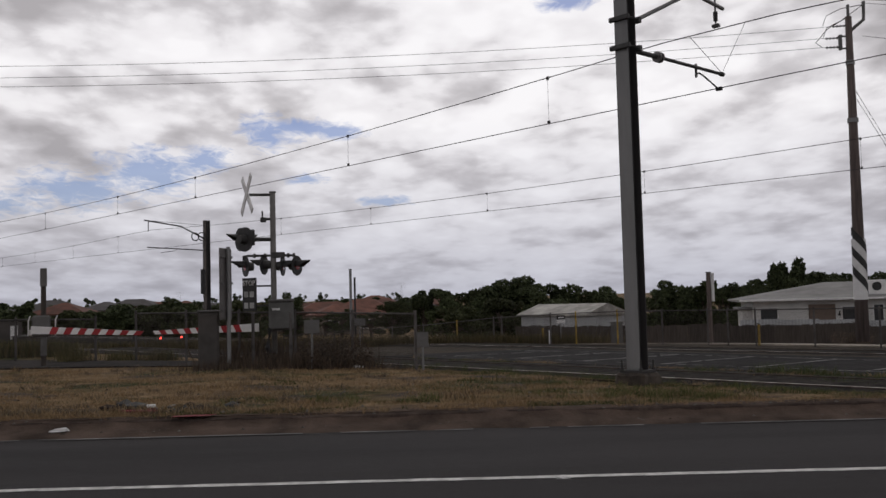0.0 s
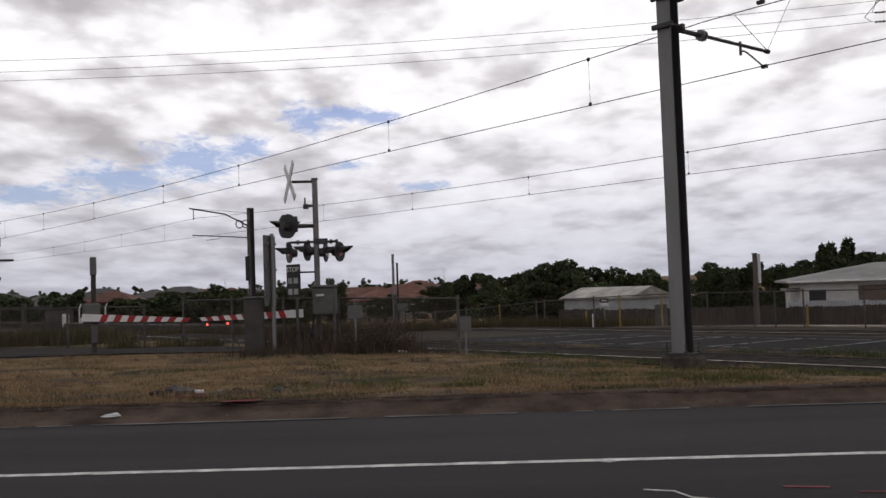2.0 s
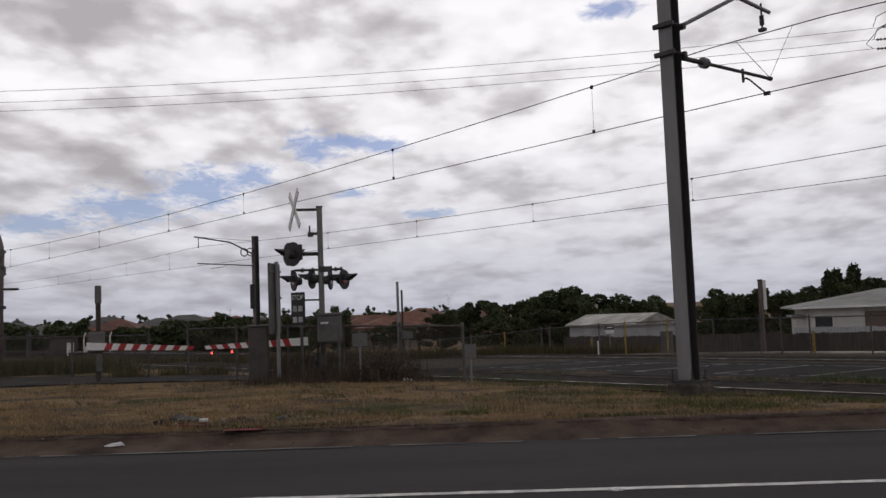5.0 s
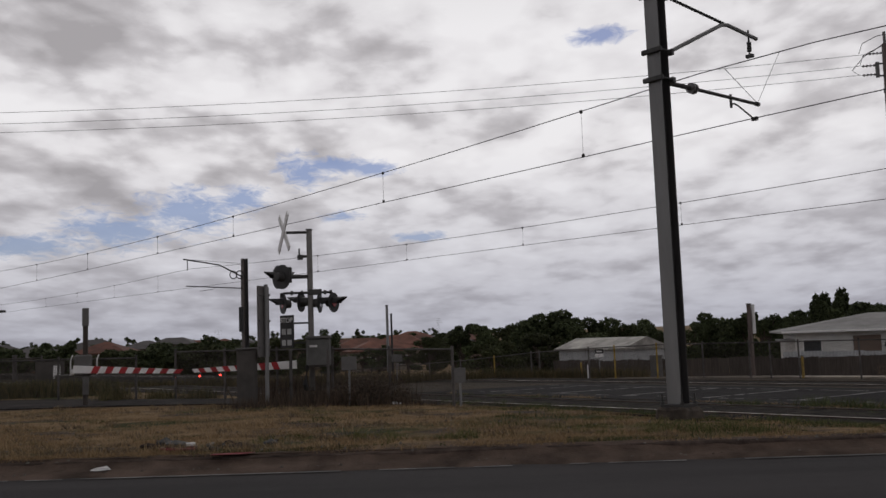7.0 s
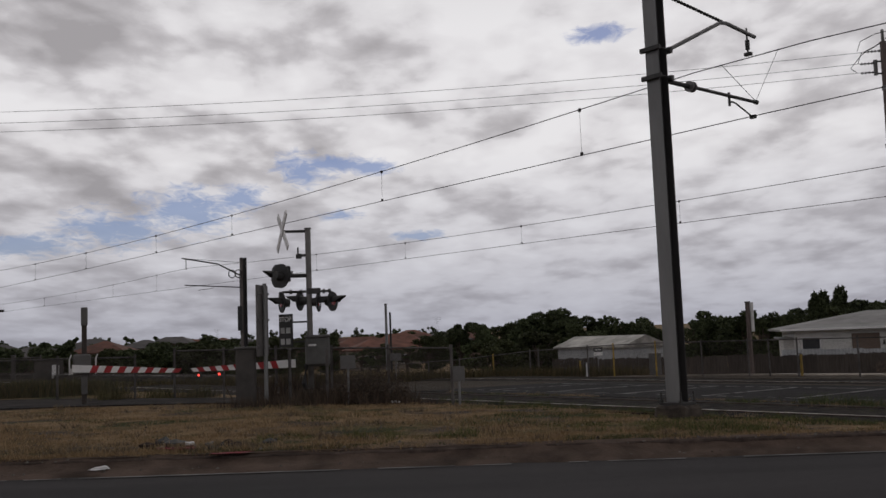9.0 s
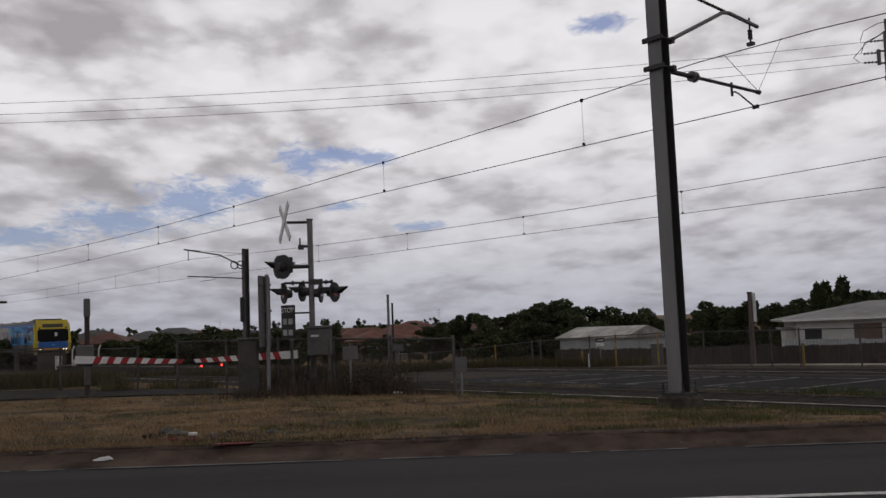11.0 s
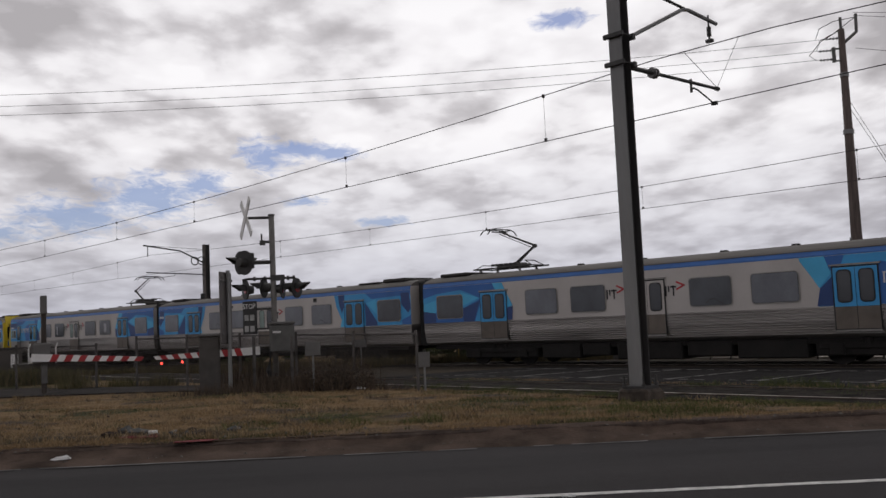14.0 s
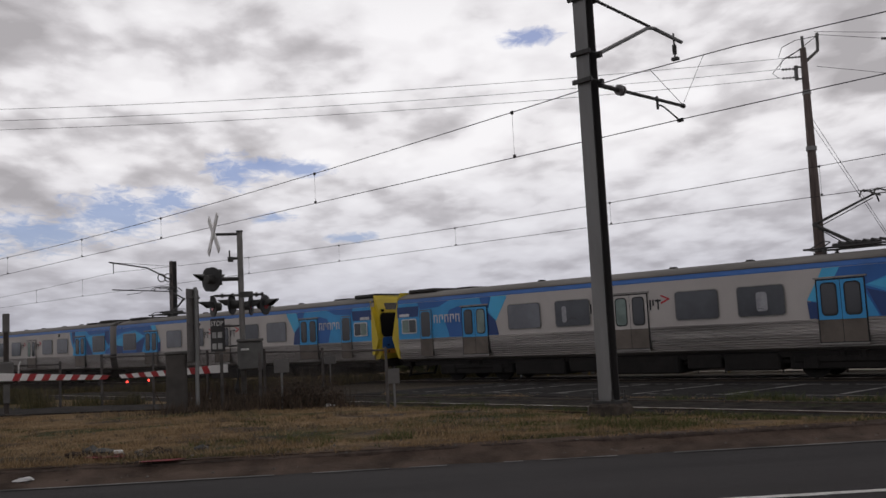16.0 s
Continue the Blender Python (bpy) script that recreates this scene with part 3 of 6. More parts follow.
for dx, dz in ((-0.5, 10.13), (-0.75, 9.75), (-0.75, 9.45)):
    span("power_line", (POLE.x + dx, POLE.y, dz), (-31, 29.3, dz + 0.1), 0.68, 0.0075, "thin power line strung between poles")
for z0_, end, bl in ((11.1, (60, 22, 8.5), (0.06,)), (11.0, (60, 26, 7.6), (0.05, 0.1)), (9.9, (60, 30, 6.0), (0.07,))):
    span("power_line", (POLE.x + 0.5, POLE.y, z0_ - 0.1), end, 0.6, 0.008, "thin power line strung between poles", bl)
for k_ in (0.0, 0.25):
    span("stay_wire", (POLE.x + 0.1, POLE.y, 7.9 + k_), (POLE.x + 4.4, POLE.y - 0.5, -0.25), 0.0, 0.008, "steel stay wire from the pole to the ground", (0.5,) if k_ == 0 else ())


# ---- level crossing signal ----
ROSE = mat("red_lens", (0.30, 0.012, 0.012), 0.2, 0, 0.1)
LIT = mat("lit_red_lens", (0.6, 0.02, 0.02), 0.3, 0, 0.05, emit=((1.0, 0.06, 0.04), 4.0))


def signal_head(parent, x, y, z, turn, size=0.245):
    """Round black target with a red lens and a long visor, facing local -y before the turn."""
    h = part("signal_head", bmesh.new(), BLACK, parent, m=pose(x, y, z, 0, 0, turn))
    part("target", tube([(0, 0, 0), (0, 0.03, 0)], size, n=24), BLACK, h)
    part("housing", tube([(0, 0.03, 0), (0, 0.20, 0)], 0.12, 0.10, n=12), DARK_STEEL, h)
    part("lens", tube([(0, -0.012, 0), (0, 0.0, 0)], 0.105, n=16), ROSE, h)
    bm = bmesh.new()
    n_ = 10
    for i in range(n_):
        a0, a1 = math.pi * (-0.05 + 1.1 * i / n_), math.pi * (-0.05 + 1.1 * (i + 1) / n_)
        def q(a, yy, r):
            return bm.verts.new((r * math.cos(a), yy, r * math.sin(a)))
        def reach(a):
            return -0.12 - 0.24 * max(0.0, math.sin(a))
        for r in (0.125, 0.135):
            bm.faces.new((q(a0, 0.0, r), q(a1, 0.0, r), q(a1, reach(a1), r), q(a0, reach(a0), r)))
    part("visor", bm, BLACK, h)
    return h


def crossing_signal():
    p = at(10.6, 22.5, 0.0)
    m = thing("crossing_signal", pose(*p, 0, 0, 10.6), "level crossing signal with crossbuck, round lamps and grey mechanism box", "crossing signal")
    part("post", tube([(0, 0, 0), (0, 0, 4.28)], 0.07, n=12), mat("weathered_grey_post", (0.20, 0.19, 0.18), 0.7, 0.2, 0.15, 2, 0.1, 20), m, smooth=True)
    part("cap", tube([(0, 0, 4.27), (0, 0, 4.30)], 0.085, n=12), GREYSHEET, m)
    # crossbuck seen almost edge-on, on its bracket
    cb = part("crossbuck", bmesh.new(), WHITE, m, m=pose(-0.62, 0.0, 4.22, 0, 0, -73))
    for s in (-1, 1):
        bm = box(-0.62, 0.62, -0.012, 0.012, -0.085, 0.085)
        bmesh.ops.transform(bm, matrix=pose(0, 0.013 * s, 0, 0, 45 * s, 0), verts=bm.verts)
        part("blade", bm, WHITE, cb, "white board")
    part("crossbuck_bracket", tube([(0, 0, 4.22), (-0.6, 0, 4.22)], 0.035, n=8), DARK_STEEL, m)
    bm = tube([(0, 0, 3.62), (-0.22, 0, 3.62)], 0.035, n=8)
    add_box(bm, -0.30, -0.16, -0.05, 0.05, 3.54, 3.66, 0.01)
    add_tube(bm, [(-0.25, 0, 3.64), (-0.25, 0, 3.82)], 0.02, n=6)
    part("bell", bm, DARK_STEEL, m)
    part("lamp_arm", tube([(0, 0, 3.12), (-0.62, 0, 3.12)], 0.05, n=8), DARK_STEEL, m)
    bm = box(-0.62, -0.44, -0.1, 0.12, 2.98, 3.36, 0.02)
    part("lamp_box", bm, DARK_STEEL, m)
    signal_head(m, -0.66, -0.05, 3.12, 132, 0.30)
    signal_head(m, -0.80, 0.22, 3.14, -62, 0.29)
    bm = tube([(-0.72, 0.0, 2.62), (-0.72, 0, 2.70), (-0.62, 0, 2.72), (0.5, 0, 2.72), (0.58, 0, 2.66)], 0.03, n=8)
    for x in (-0.45, -0.2, 0.12, 0.22, 0.36, 0.5):
        add_tube(bm, [(x - 0.03, 0, 2.72), (x + 0.03, 0, 2.72)], 0.055, n=8)
    add_box(bm, -0.05, 0.28, -0.08, 0.08, 2.66, 2.80, 0.01)
    part("cross_arm", bm, DARK_STEEL, m)
    signal_head(m, -0.68, 0.0, 2.46, -70)
    signal_head(m, -0.24, 0.10, 2.50, -112)
    signal_head(m, 0.24, 0.02, 2.46, 76)
    signal_head(m, 0.58, -0.02, 2.46, 58)
    sb = part("notice_board", box(-0.02, 0.02, -0.22, 0.22, -0.40, 0.40, 0.006), BLACK, m, "black stop notice board with pale lettering", m=pose(-0.58, 0.0, 1.78, 0, 0, 48))
    for i, z in enumerate((0.27, 0.0, -0.27)):
        if i == 0:
            cu = bpy.data.curves.new("stop_text", "FONT")
            cu.body, cu.size, cu.align_x, cu.align_y, cu.extrude = "STOP", 0.17, "CENTER", "CENTER", 0.002
            t = new("lettering", cu)
            t.parent = sb
            t.matrix_basis = pose(-0.024, 0, z, 90, 0, -90)
            cu.materials.append(WHITE)
        else:
            for y0, y1 in ((-0.16, -0.02), (0.03, 0.16)):
                part("writing", box(-0.024, -0.02, y0, y1, z - 0.07, z + 0.07), mat("faded_white", (0.35, 0.35, 0.34), 0.6), sb)
    for z in (1.50, 1.98):
        part("board_bracket", tube([(0, 0, z), (-0.6, 0, z)], 0.025, n=6), DARK_STEEL, m)
    bx = part("mechanism_box", box(-0.13, 0.47, -0.32, 0.32, 0.90, 1.60, 0.05), mat("box_grey", (0.12, 0.118, 0.112), 0.6, 0.2, 0.15, 2, 0.1, 20), m, "grey steel mechanism box")
    part("lid", box(-0.15, 0.49, -0.34, 0.34, 1.58, 1.65, 0.02), GREYSHEET, bx)
    part("label_plate", box(-0.05, 0.14, -0.344, -0.322, 1.38, 1.43), PAINT, bx)
    part("foundation", box(-0.3, 0.3, -0.3, 0.3, -0.4, 0.06, 0.03), CONCRETE, m)
    part("cable", tube([(-0.1, -0.25, 0.95), (-0.17, -0.3, 0.5), (-0.05, -0.2, 0.1), (0.05, -0.15, 0.0)], 0.06, n=8), BLACK, m)
    return p


SIGNAL = crossing_signal()


def boom(name, root, tip, width0, width1, lamps, label, post=True):
    """Boom gate: box beam in red and white lengths, counterweight side plates and small hanging lamps."""
    root, tip = Vector(root), Vector(tip)
    d = tip - root
    yaw = math.degrees(math.atan2(d.y, d.x))
    pitch = -math.degrees(math.atan2(d.z, math.hypot(d.x, d.y)))
    m = thing(name, pose(*root, 0, pitch, yaw), label, "boom gate", "boom gates")
    L = d.length
    n_ = int(round(L / 0.165))
    for i in range(n_):
        x0, x1 = L * i / n_, L * (i + 1) / n_
        h0, h1 = [(width0 + (width1 - width0) * x / L) / 2 for x in (x0, x1)]
        k = 0.07 * (1 if i else 0)
        outline = [(x0 - k, -h0), (x1 - 0.07, -h1), (x1, h1), (x0, h0)] if i else [(x0, -h0), (x1 - 0.07, -h1), (x1, h1), (x0, h0)]
        b = prism(outline, -0.025, 0.025, "y")
        part("boom_length", b, WHITE if i < 2 or i % 2 == 0 else RED, m)
    for x in lamps:
        lamp = part("lamp", box(x - 0.03, x + 0.03, -0.04, 0.04, -0.20, -0.08, 0.01), DARK_STEEL, m)
        part("lens", tube([(x, 0.055, -0.14), (x, 0.042, -0.14)], 0.026, n=12), LIT, lamp)
        part("hook", tube([(x, 0, -0.12), (x, 0, -0.03)], 0.015, n=5), DARK_STEEL, lamp)
    return m


R0 = at(11.55, 22.3, 0.98)
R1 = at(17.8, 23.5, 0.90)
boom("boom_gate", R0, R1, 0.20, 0.09, (0.92 * (R1 - R0).length, 0.72 * (R1 - R0).length), "lowered red and white boom gate beside the signal post")
L0 = at(24.5, 24.2, 1.05)
L1 = at(18.35, 23.4, 0.90)
boom("boom_gate", L0, L1, 0.19, 0.10, (0.92 * (L1 - L0).length,), "lowered red and white boom gate hinged on its grey machine")


def boom_machine():
    p = at(23.85, 24.4, -0.1)
    m = thing("boom_machine", pose(*p, 0, 0, 24), "grey boom gate machine on a post with white guard hoops", "boom machine")
    part("post", tube([(0, 0, 0), (0, 0, 2.62)], 0.062, n=10), GREYWOOD, m)
    part("top_box", box(-0.08, 0.08, -0.12, 0.12, 2.2, 2.66, 0.02), GREYSHEET, m)
    part("mechanism_box", box(-0.26, 0.16, -0.22, 0.22, 0.98, 1.5, 0.04), GREYSHEET, m)
    part("support_arm", box(-0.07, 0.08, -0.1, 0.1, 0.5, 0.98, 0.02), GREYSHEET, m)
    for x in (-0.34, 0.27):
        part("guard_hoop", tube([(x, -0.2, 1.0), (x, -0.2, 1.38), (x + 0.04, -0.1, 1.48), (x + 0.04, 0.1, 1.48), (x, 0.2, 1.38), (x, 0.2, 1.0)], 0.016, n=6), PAINT, m)
    part("foundation", box(-0.25, 0.25, -0.25, 0.25, -0.3, 0.08, 0.03), CONCRETE, m)
    part("arm_bracket", box(-0.34, -0.2, -0.05, 0.05, 1.0, 1.15, 0.02), PAINT, m)


boom_machine()


def sign_back():
    """Tall road sign seen from its edge."""
    p = at(13.35, 21.0, 0.0)
    m = thing("road_sign", pose(*p, 0, 0, 13 + 68), "tall grey road sign on a steel post, edge-on", "road sign")
    part("post", tube([(0, 0, 0), (0, 0, 2.85)], 0.045, n=10), GALV, m)
    b = part("panel", box(-0.33, 0.33, 0.05, 0.09, 1.2, 2.82, 0.02), mat("grey_sign_back", (0.14, 0.13, 0.125), 0.6, 0.3, 0.1, 2, 0.05, 20), m)
    for z in (1.4, 2.0, 2.6):
        part("rail", box(-0.31, 0.31, 0.02, 0.05, z, z + 0.05), GREYSHEET, b)


sign_back()


# ---- paved areas beside the tracks ----
def paving(name, cells, lift, material, label, category="pavement"):
    """Sheet over a grid of (a, b) rows of points, laid just above the land, with a skirt."""
    bm = bmesh.new()
    top = [[bm.verts.new((p.x, p.y, ground_z(p.x, p.y) + lift)) for p in row] for row in cells]
    for a, b in zip(top, top[1:]):
        for i in range(len(a) - 1):
            bm.faces.new((a[i], a[i + 1], b[i + 1], b[i]))
    got = bmesh.ops.extrude_face_region(bm, geom=bm.faces[:])
    bmesh.ops.translate(bm, verts=[e for e in got["geom"] if isinstance(e, bmesh.types.BMVert)], vec=(0, 0, -0.15))
    return tagged(part(name, bm, material), label, category, kind="structure")


paving("car_park", [[trk(-12 + 1.0 * i, 18.6 + 0.7 * j) for i in range(35)] for j in range(12)], 0.03, OLD_ASPHALT, "weathered grey asphalt car park between the tracks", "car park")
paving("side_road", [[Vector((-5.6 - 1.6 * i, 21.5 + 0.05 * i + (2.4 + 0.33 * i) * j / 4, 0)) for i in range(20)] for j in range(5)], 0.03, mat("patched_asphalt", (0.034, 0.029, 0.027), 0.92, 0, 0.3, 1.2, 0.5, 40, spec=0.12), "patched asphalt side road leading to the crossing", "road")
paving("gravel_strip", [[trk(11.2 - 0.8 * i, 14.0 + 0.12 * j + 0.18 * i * j / 8) for i in range(26)] for j in range(9)], 0.02, mat("fine_gravel", (0.042, 0.035, 0.031), 0.95, 0, 0.35, 2, 0.9, 60, spec=0.08), "grey gravel strip beside the near rail", "gravel")
paving("footpath", [[trk(-20 + 2.0 * i, 31.9 + 0.6 * j) for i in range(32)] for j in range(3)], 0.05, mat("pale_concrete", (0.36, 0.31, 0.26), 0.9, 0, 0.2, 1.2, 0.4, 30), "pale concrete footpath along the fence", "footpath")
paving("crossing_slab", [[trk(22.5 + 1.0 * i, 17.6 + 0.25 * j) for i in range(10)] for j in range(3)], 0.07, mat("pale_concrete", (0.36, 0.31, 0.26)), "pale concrete crossing edge beside the rails", "slab")
random.seed(12)


def park_z(x, y):
    return ground_z(x, y) + 0.037


def uv_line(u0, v0, u1, v1, w, keep):
    a, b = trk(u0, v0), trk(u1, v1)
    return ((a.x, a.y), (b.x, b.y), w, keep)


painted("parking_bay_lines", [uv_line(u, 19.9, u, 24.6, 0.09, 0.9) for u in (20.0, 17.5, 15.0, 12.5, 10.1, 7.6, 5.1, 2.6, 0.1, -2.4)] + [uv_line(21, 19.9, -6, 19.9, 0.07, 0.45), uv_line(22, 24.6, -6, 24.6, 0.08, 0.75)], park_z, mat("old_paint", (0.30, 0.29, 0.28), 0.85, 0, 0.2, 2.5, 0.1, 40, second=(0.06, 0.056, 0.055)), "worn white parking bay lines on asphalt")


# ---- fences ----
FENCEPOST = mat("fence_post_steel", (0.11, 0.10, 0.095), 0.7, 0.3, 0.2, 3, 0.1, 20, vary=0.2)


def wire_fence(name, pts, height, step, label, yellow=(), mesh=0.10, lift=0.0, gauge=0.004):
    """Posts, top rail and woven wire between the points of its line."""
    t = thing(name, pose(0, 0, 0), label, "fence", "wire fences")
    line = []
    for a, b in zip(pts, pts[1:]):
        a, b = Vector(a), Vector(b)
        n_ = max(1, round((b - a).length / step))
        line += [a + (b - a) * i / n_ for i in range(n_)]
    line.append(Vector(pts[-1]))
    wires = bmesh.new()
    tops = []
    for i, p in enumerate(line):
        z = ground_z(p.x, p.y) + lift
        p.z = z
        part("post", tube([(p.x, p.y, z - 0.2), (p.x, p.y, z + height + 0.08)], 0.034, n=8), YELLOW if i in yellow else FENCEPOST, t)
        tops.append(Vector((p.x, p.y, z + height)))
    for a, b in zip(line, line[1:]):
        part("top_rail", tube([a + Vector((0, 0, height)), b + Vector((0, 0, height))], 0.024, n=6), FENCEPOST, t)
        d = (b - a)
        L = Vector((d.x, d.y, 0)).length
        n_ = int((L + height) / mesh)
        for s in (0, 1):
            for k in range(n_):
                x0 = k * mesh - height
                lo, hi = max(0.0, x0), min(L, x0 + height)
                if hi - lo < 0.02:
                    continue
                q = []
                for x in (lo, hi):
                    h = (x - x0)
                    xx = L - x if s else x
                    q.append(a + d * (xx / L) + Vector((0, 0, h)))
                w = Vector((0, 0, gauge))
                side = Vector((-d.y, d.x, 0)).normalized() * 0.003
                v_ = [wires.verts.new(q[0] - w), wires.verts.new(q[1] - w), wires.verts.new(q[1] + w + side), wires.verts.new(q[0] + w + side)]
                wires.faces.new(v_)
    ob = part("woven_wire", wires, mat("dull_wire", (0.055, 0.045, 0.038), 0.7, 0.4), t)
    tagged(ob, kind="stuff")
    return t


wire_fence("wire_fence", [trk(u, 31.3) for u in (46, 43.5, 41, 38.5, 36, 33.6, 31.2, 28.77, 28.25, 25.36, 23.96, 21.82, 19.69, 17.7, 16.87, 15.77, 13.6, 11.4, 9.2, 7.0, 4.6, 2.2, -0.2, -2.6, -5.0, -8.0, -11.0)], 1.34, 99.0, "low wire mesh fence with steel and yellow posts", (6, 10, 11), mesh=0.085, gauge=0.003)
wire_fence("wire_fence", [trk(23.5, 11.2), trk(18.9, 13.2), trk(15.3, 14.0)], 1.3, 1.9, "rusty wire mesh fence ending beside the tracks", mesh=0.045, gauge=0.003)
wire_fence("wire_fence", [trk(30, 6.2), trk(24, 10.3)], 1.15, 2.2, "wire mesh fence beside the boom gate", mesh=0.055, gauge=0.003)
wire_fence("wire_fence", [at(34, 36), at(26.2, 36.5)], 1.5, 2.4, "wire mesh fence in tall weeds", mesh=0.10)


def notice(name, p, w, h, zc, label, material, turn=0.0, post=True):
    t = thing(name, pose(p.x, p.y, ground_z(p.x, p.y), 0, 0, turn), label, "sign", "small notices")
    part("plate", box(-w / 2, w / 2, -0.06, -0.05, zc - h / 2, zc + h / 2, 0.004), material, t)
    if post:
        part("post", tube([(0, 0, -0.1), (0, 0, zc + h / 2)], 0.025, n=6), GALV, t)
    return t


PLATE = mat("weathered_notice_grey", (0.13, 0.126, 0.122), 0.7, 0, 0.12, 3)
notice("notice", trk(15.3, 14.0) + Vector((0.16, -0.05, 0)), 0.26, 0.34, 0.72, "small grey notice plate on the fence post", PLATE, 2)
notice("notice", at(8.3, 20.6), 0.34, 0.3, 0.95, "small grey notice plate on a thin post", PLATE, 8)
notice("notice", at(5.3, 41.0), 0.5, 0.34, 1.15, "pale notice plate on the far fence", PLATE, 8)
sg = notice("direction_sign", trk(26.06, 32.9), 0.40, 0.16, 1.10, "white sign with black arrow board on a post", WHITE, 7)
part("arrow_board", box(-0.20, 0.20, -0.07, -0.05, 1.19, 1.38, 0.01), BLACK, sg)
part("arrow", box(-0.14, 0.14, -0.078, -0.07, 1.26, 1.31), WHITE, sg)


def thin_pole(name, p, h, r, label, material, extra=None):
    t = thing(name, pose(p.x, p.y, ground_z(p.x, p.y)), label, "pole", "thin poles")
    part("pole", tube([(0, 0, -0.2), (0, 0, h)], r, r * 0.9, n=10), material, t)
    part("cap", tube([(0, 0, h), (0, 0, h + 0.04)], r * 1.15, n=10), GREYSHEET, t)
    if extra:
        part("plate", extra, WHITE, t)
    return t


thin_pole("guide_post", trk(25.3, 31.12), 0.62, 0.03, "white reflector guide post", WHITE)
thin_pole("steel_pole", at(5.83, 53), 1.5 + 53 * math.tan(radians(2.13)) - ground_z(*at(5.83, 53).xy), 0.085, "plain grey steel pole behind the tracks", GALV)
thin_pole("steel_pole", at(5.57, 50), 1.5 + 50 * math.tan(radians(1.58)) - ground_z(*at(5.57, 50).xy), 0.06, "black painted steel pole behind the tracks", BLACK)
thin_pole("steel_pole", at(-16.4, 37.8), 2.85, 0.10, "weathered timber post with a pale strip", POLEWOOD, box(0.10, 0.22, -0.03, 0.03, 1.7, 2.85, 0.01))
for az, r, h in ((28.9, 62, 3.3), (27.6, 55, 3.0), (26.3, 52, 1.6), (29.6, 70, 2.6)):
    thin_pole("steel_pole", at(az, r), h, 0.13, "weathered steel pole among trackside weeds", FENCEPOST)
for az, r in ((15.0, 21.6), (11.9, 21.2), (9.6, 21.4)):
    thin_pole("fence_stump", at(az, r), 1.25, 0.04, "leaning old fence post in dry weeds", FENCEPOST)


for u, v in ((26.3, 31.9), (15.95, 31.9), (5.0, 31.9)):
    thin_pole("marker_post", trk(u, v), 0.78, 0.05, "short yellow marker post beside the footpath", YELLOW)


def arch_signal():
    """Tall tubular post that bends over the side road, with a lamp board and a crossbuck half in view."""
    p = at(29.05, 33.0)
    t = thing("signal_gantry", pose(p.x, p.y, ground_z(p.x, p.y), 0, 0, 29), "tall curved tubular signal post over the side road", "signal gantry")
    pts = [(0, 0, -0.1), (0, 0, 3.9)] + [(-1.3 + 1.3 * math.cos(a), 0, 3.9 + 1.5 * math.sin(a)) for a in [i * math.pi / 16 for i in range(1, 9)]] + [(-4.5, 0, 5.4)]
    part("post", tube(pts, 0.13, 0.11, n=12), mat("reddish_grey_tube", (0.20, 0.16, 0.155), 0.6, 0.2, 0.12, 2), t, smooth=True)
    part("collar", tube([(0, 0, 3.3), (0, 0, 3.5)], 0.17, n=12), DARK_STEEL, t)
    part("lamp_arm", tube([(-0.9, 0, 2.75), (0.55, 0, 2.75)], 0.04, n=8), DARK_STEEL, t)
    for z in (1.2, 2.1):
        part("collar", tube([(0, 0, z), (0, 0, z + 0.1)], 0.17, n=12), DARK_STEEL, t)
    cb = part("crossbuck", bmesh.new(), WHITE, t, m=pose(-0.3, -0.18, 3.6, 0, 0, 0))
    for s in (-1, 1):
        bm = box(-0.6, 0.6, -0.012, 0.012, -0.09, 0.09)
        bmesh.ops.transform(bm, matrix=pose(0, 0.014 * s, 0, 0, 45 * s, 0), verts=bm.verts)
        part("blade", bm, GREYSHEET, cb)
    part("foundation", box(-0.35, 0.35, -0.35, 0.35, -0.3, 0.08, 0.03), CONCRETE, t)


arch_signal()


def cabinet(p, w, d, h, label, material, turn=0.0):
    t = thing("trackside_cabinet", pose(p.x, p.y, ground_z(p.x, p.y) - 0.03, 0, 0, turn), label, "cabinet", "trackside cabinets")
    b = part("body", box(-w / 2, w / 2, -d / 2, d / 2, 0.06, h, 0.02), material, t)
    part("roof", box(-w / 2 - 0.03, w / 2 + 0.03, -d / 2 - 0.03, d / 2 + 0.03, h, h + 0.05, 0.015), GREYSHEET, t)
    part("door", box(-w / 2 + 0.04, w / 2 - 0.04, -d / 2 - 0.02, -d / 2 - 0.002, 0.12, h - 0.06, 0.008), material, t)
    part("plinth", box(-w / 2 - 0.05, w / 2 + 0.05, -d / 2 - 0.05, d / 2 + 0.05, -0.2, 0.07, 0.02), CONCRETE, t)
    return t


BOXBROWN = mat("weathered_cabinet_grey", (0.085, 0.076, 0.07), 0.7, 0.2, 0.15, 2, 0.1, 20)
cabinet(at(14.55, 21.3), 0.46, 0.4, 1.32, "tall brown-grey trackside cabinet beside the boom", BOXBROWN, 14)
c_ = cabinet(at(25.75, 33.5), 0.9, 0.5, 1.15, "grey trackside cabinet with white label in weeds", BOXBROWN, 25)
part("label_plate", box(0.1, 0.32, -0.285, -0.272, 0.55, 1.0), WHITE, c_)
cabinet(at(24.95, 33.2), 0.6, 0.5, 0.62, "low dark trackside box in weeds", BOXBROWN, 25)
cabinet(at(-10.8, 39.5), 0.5, 0.45, 0.95, "grey service box beside the far fence", GREYSHEET, -10)


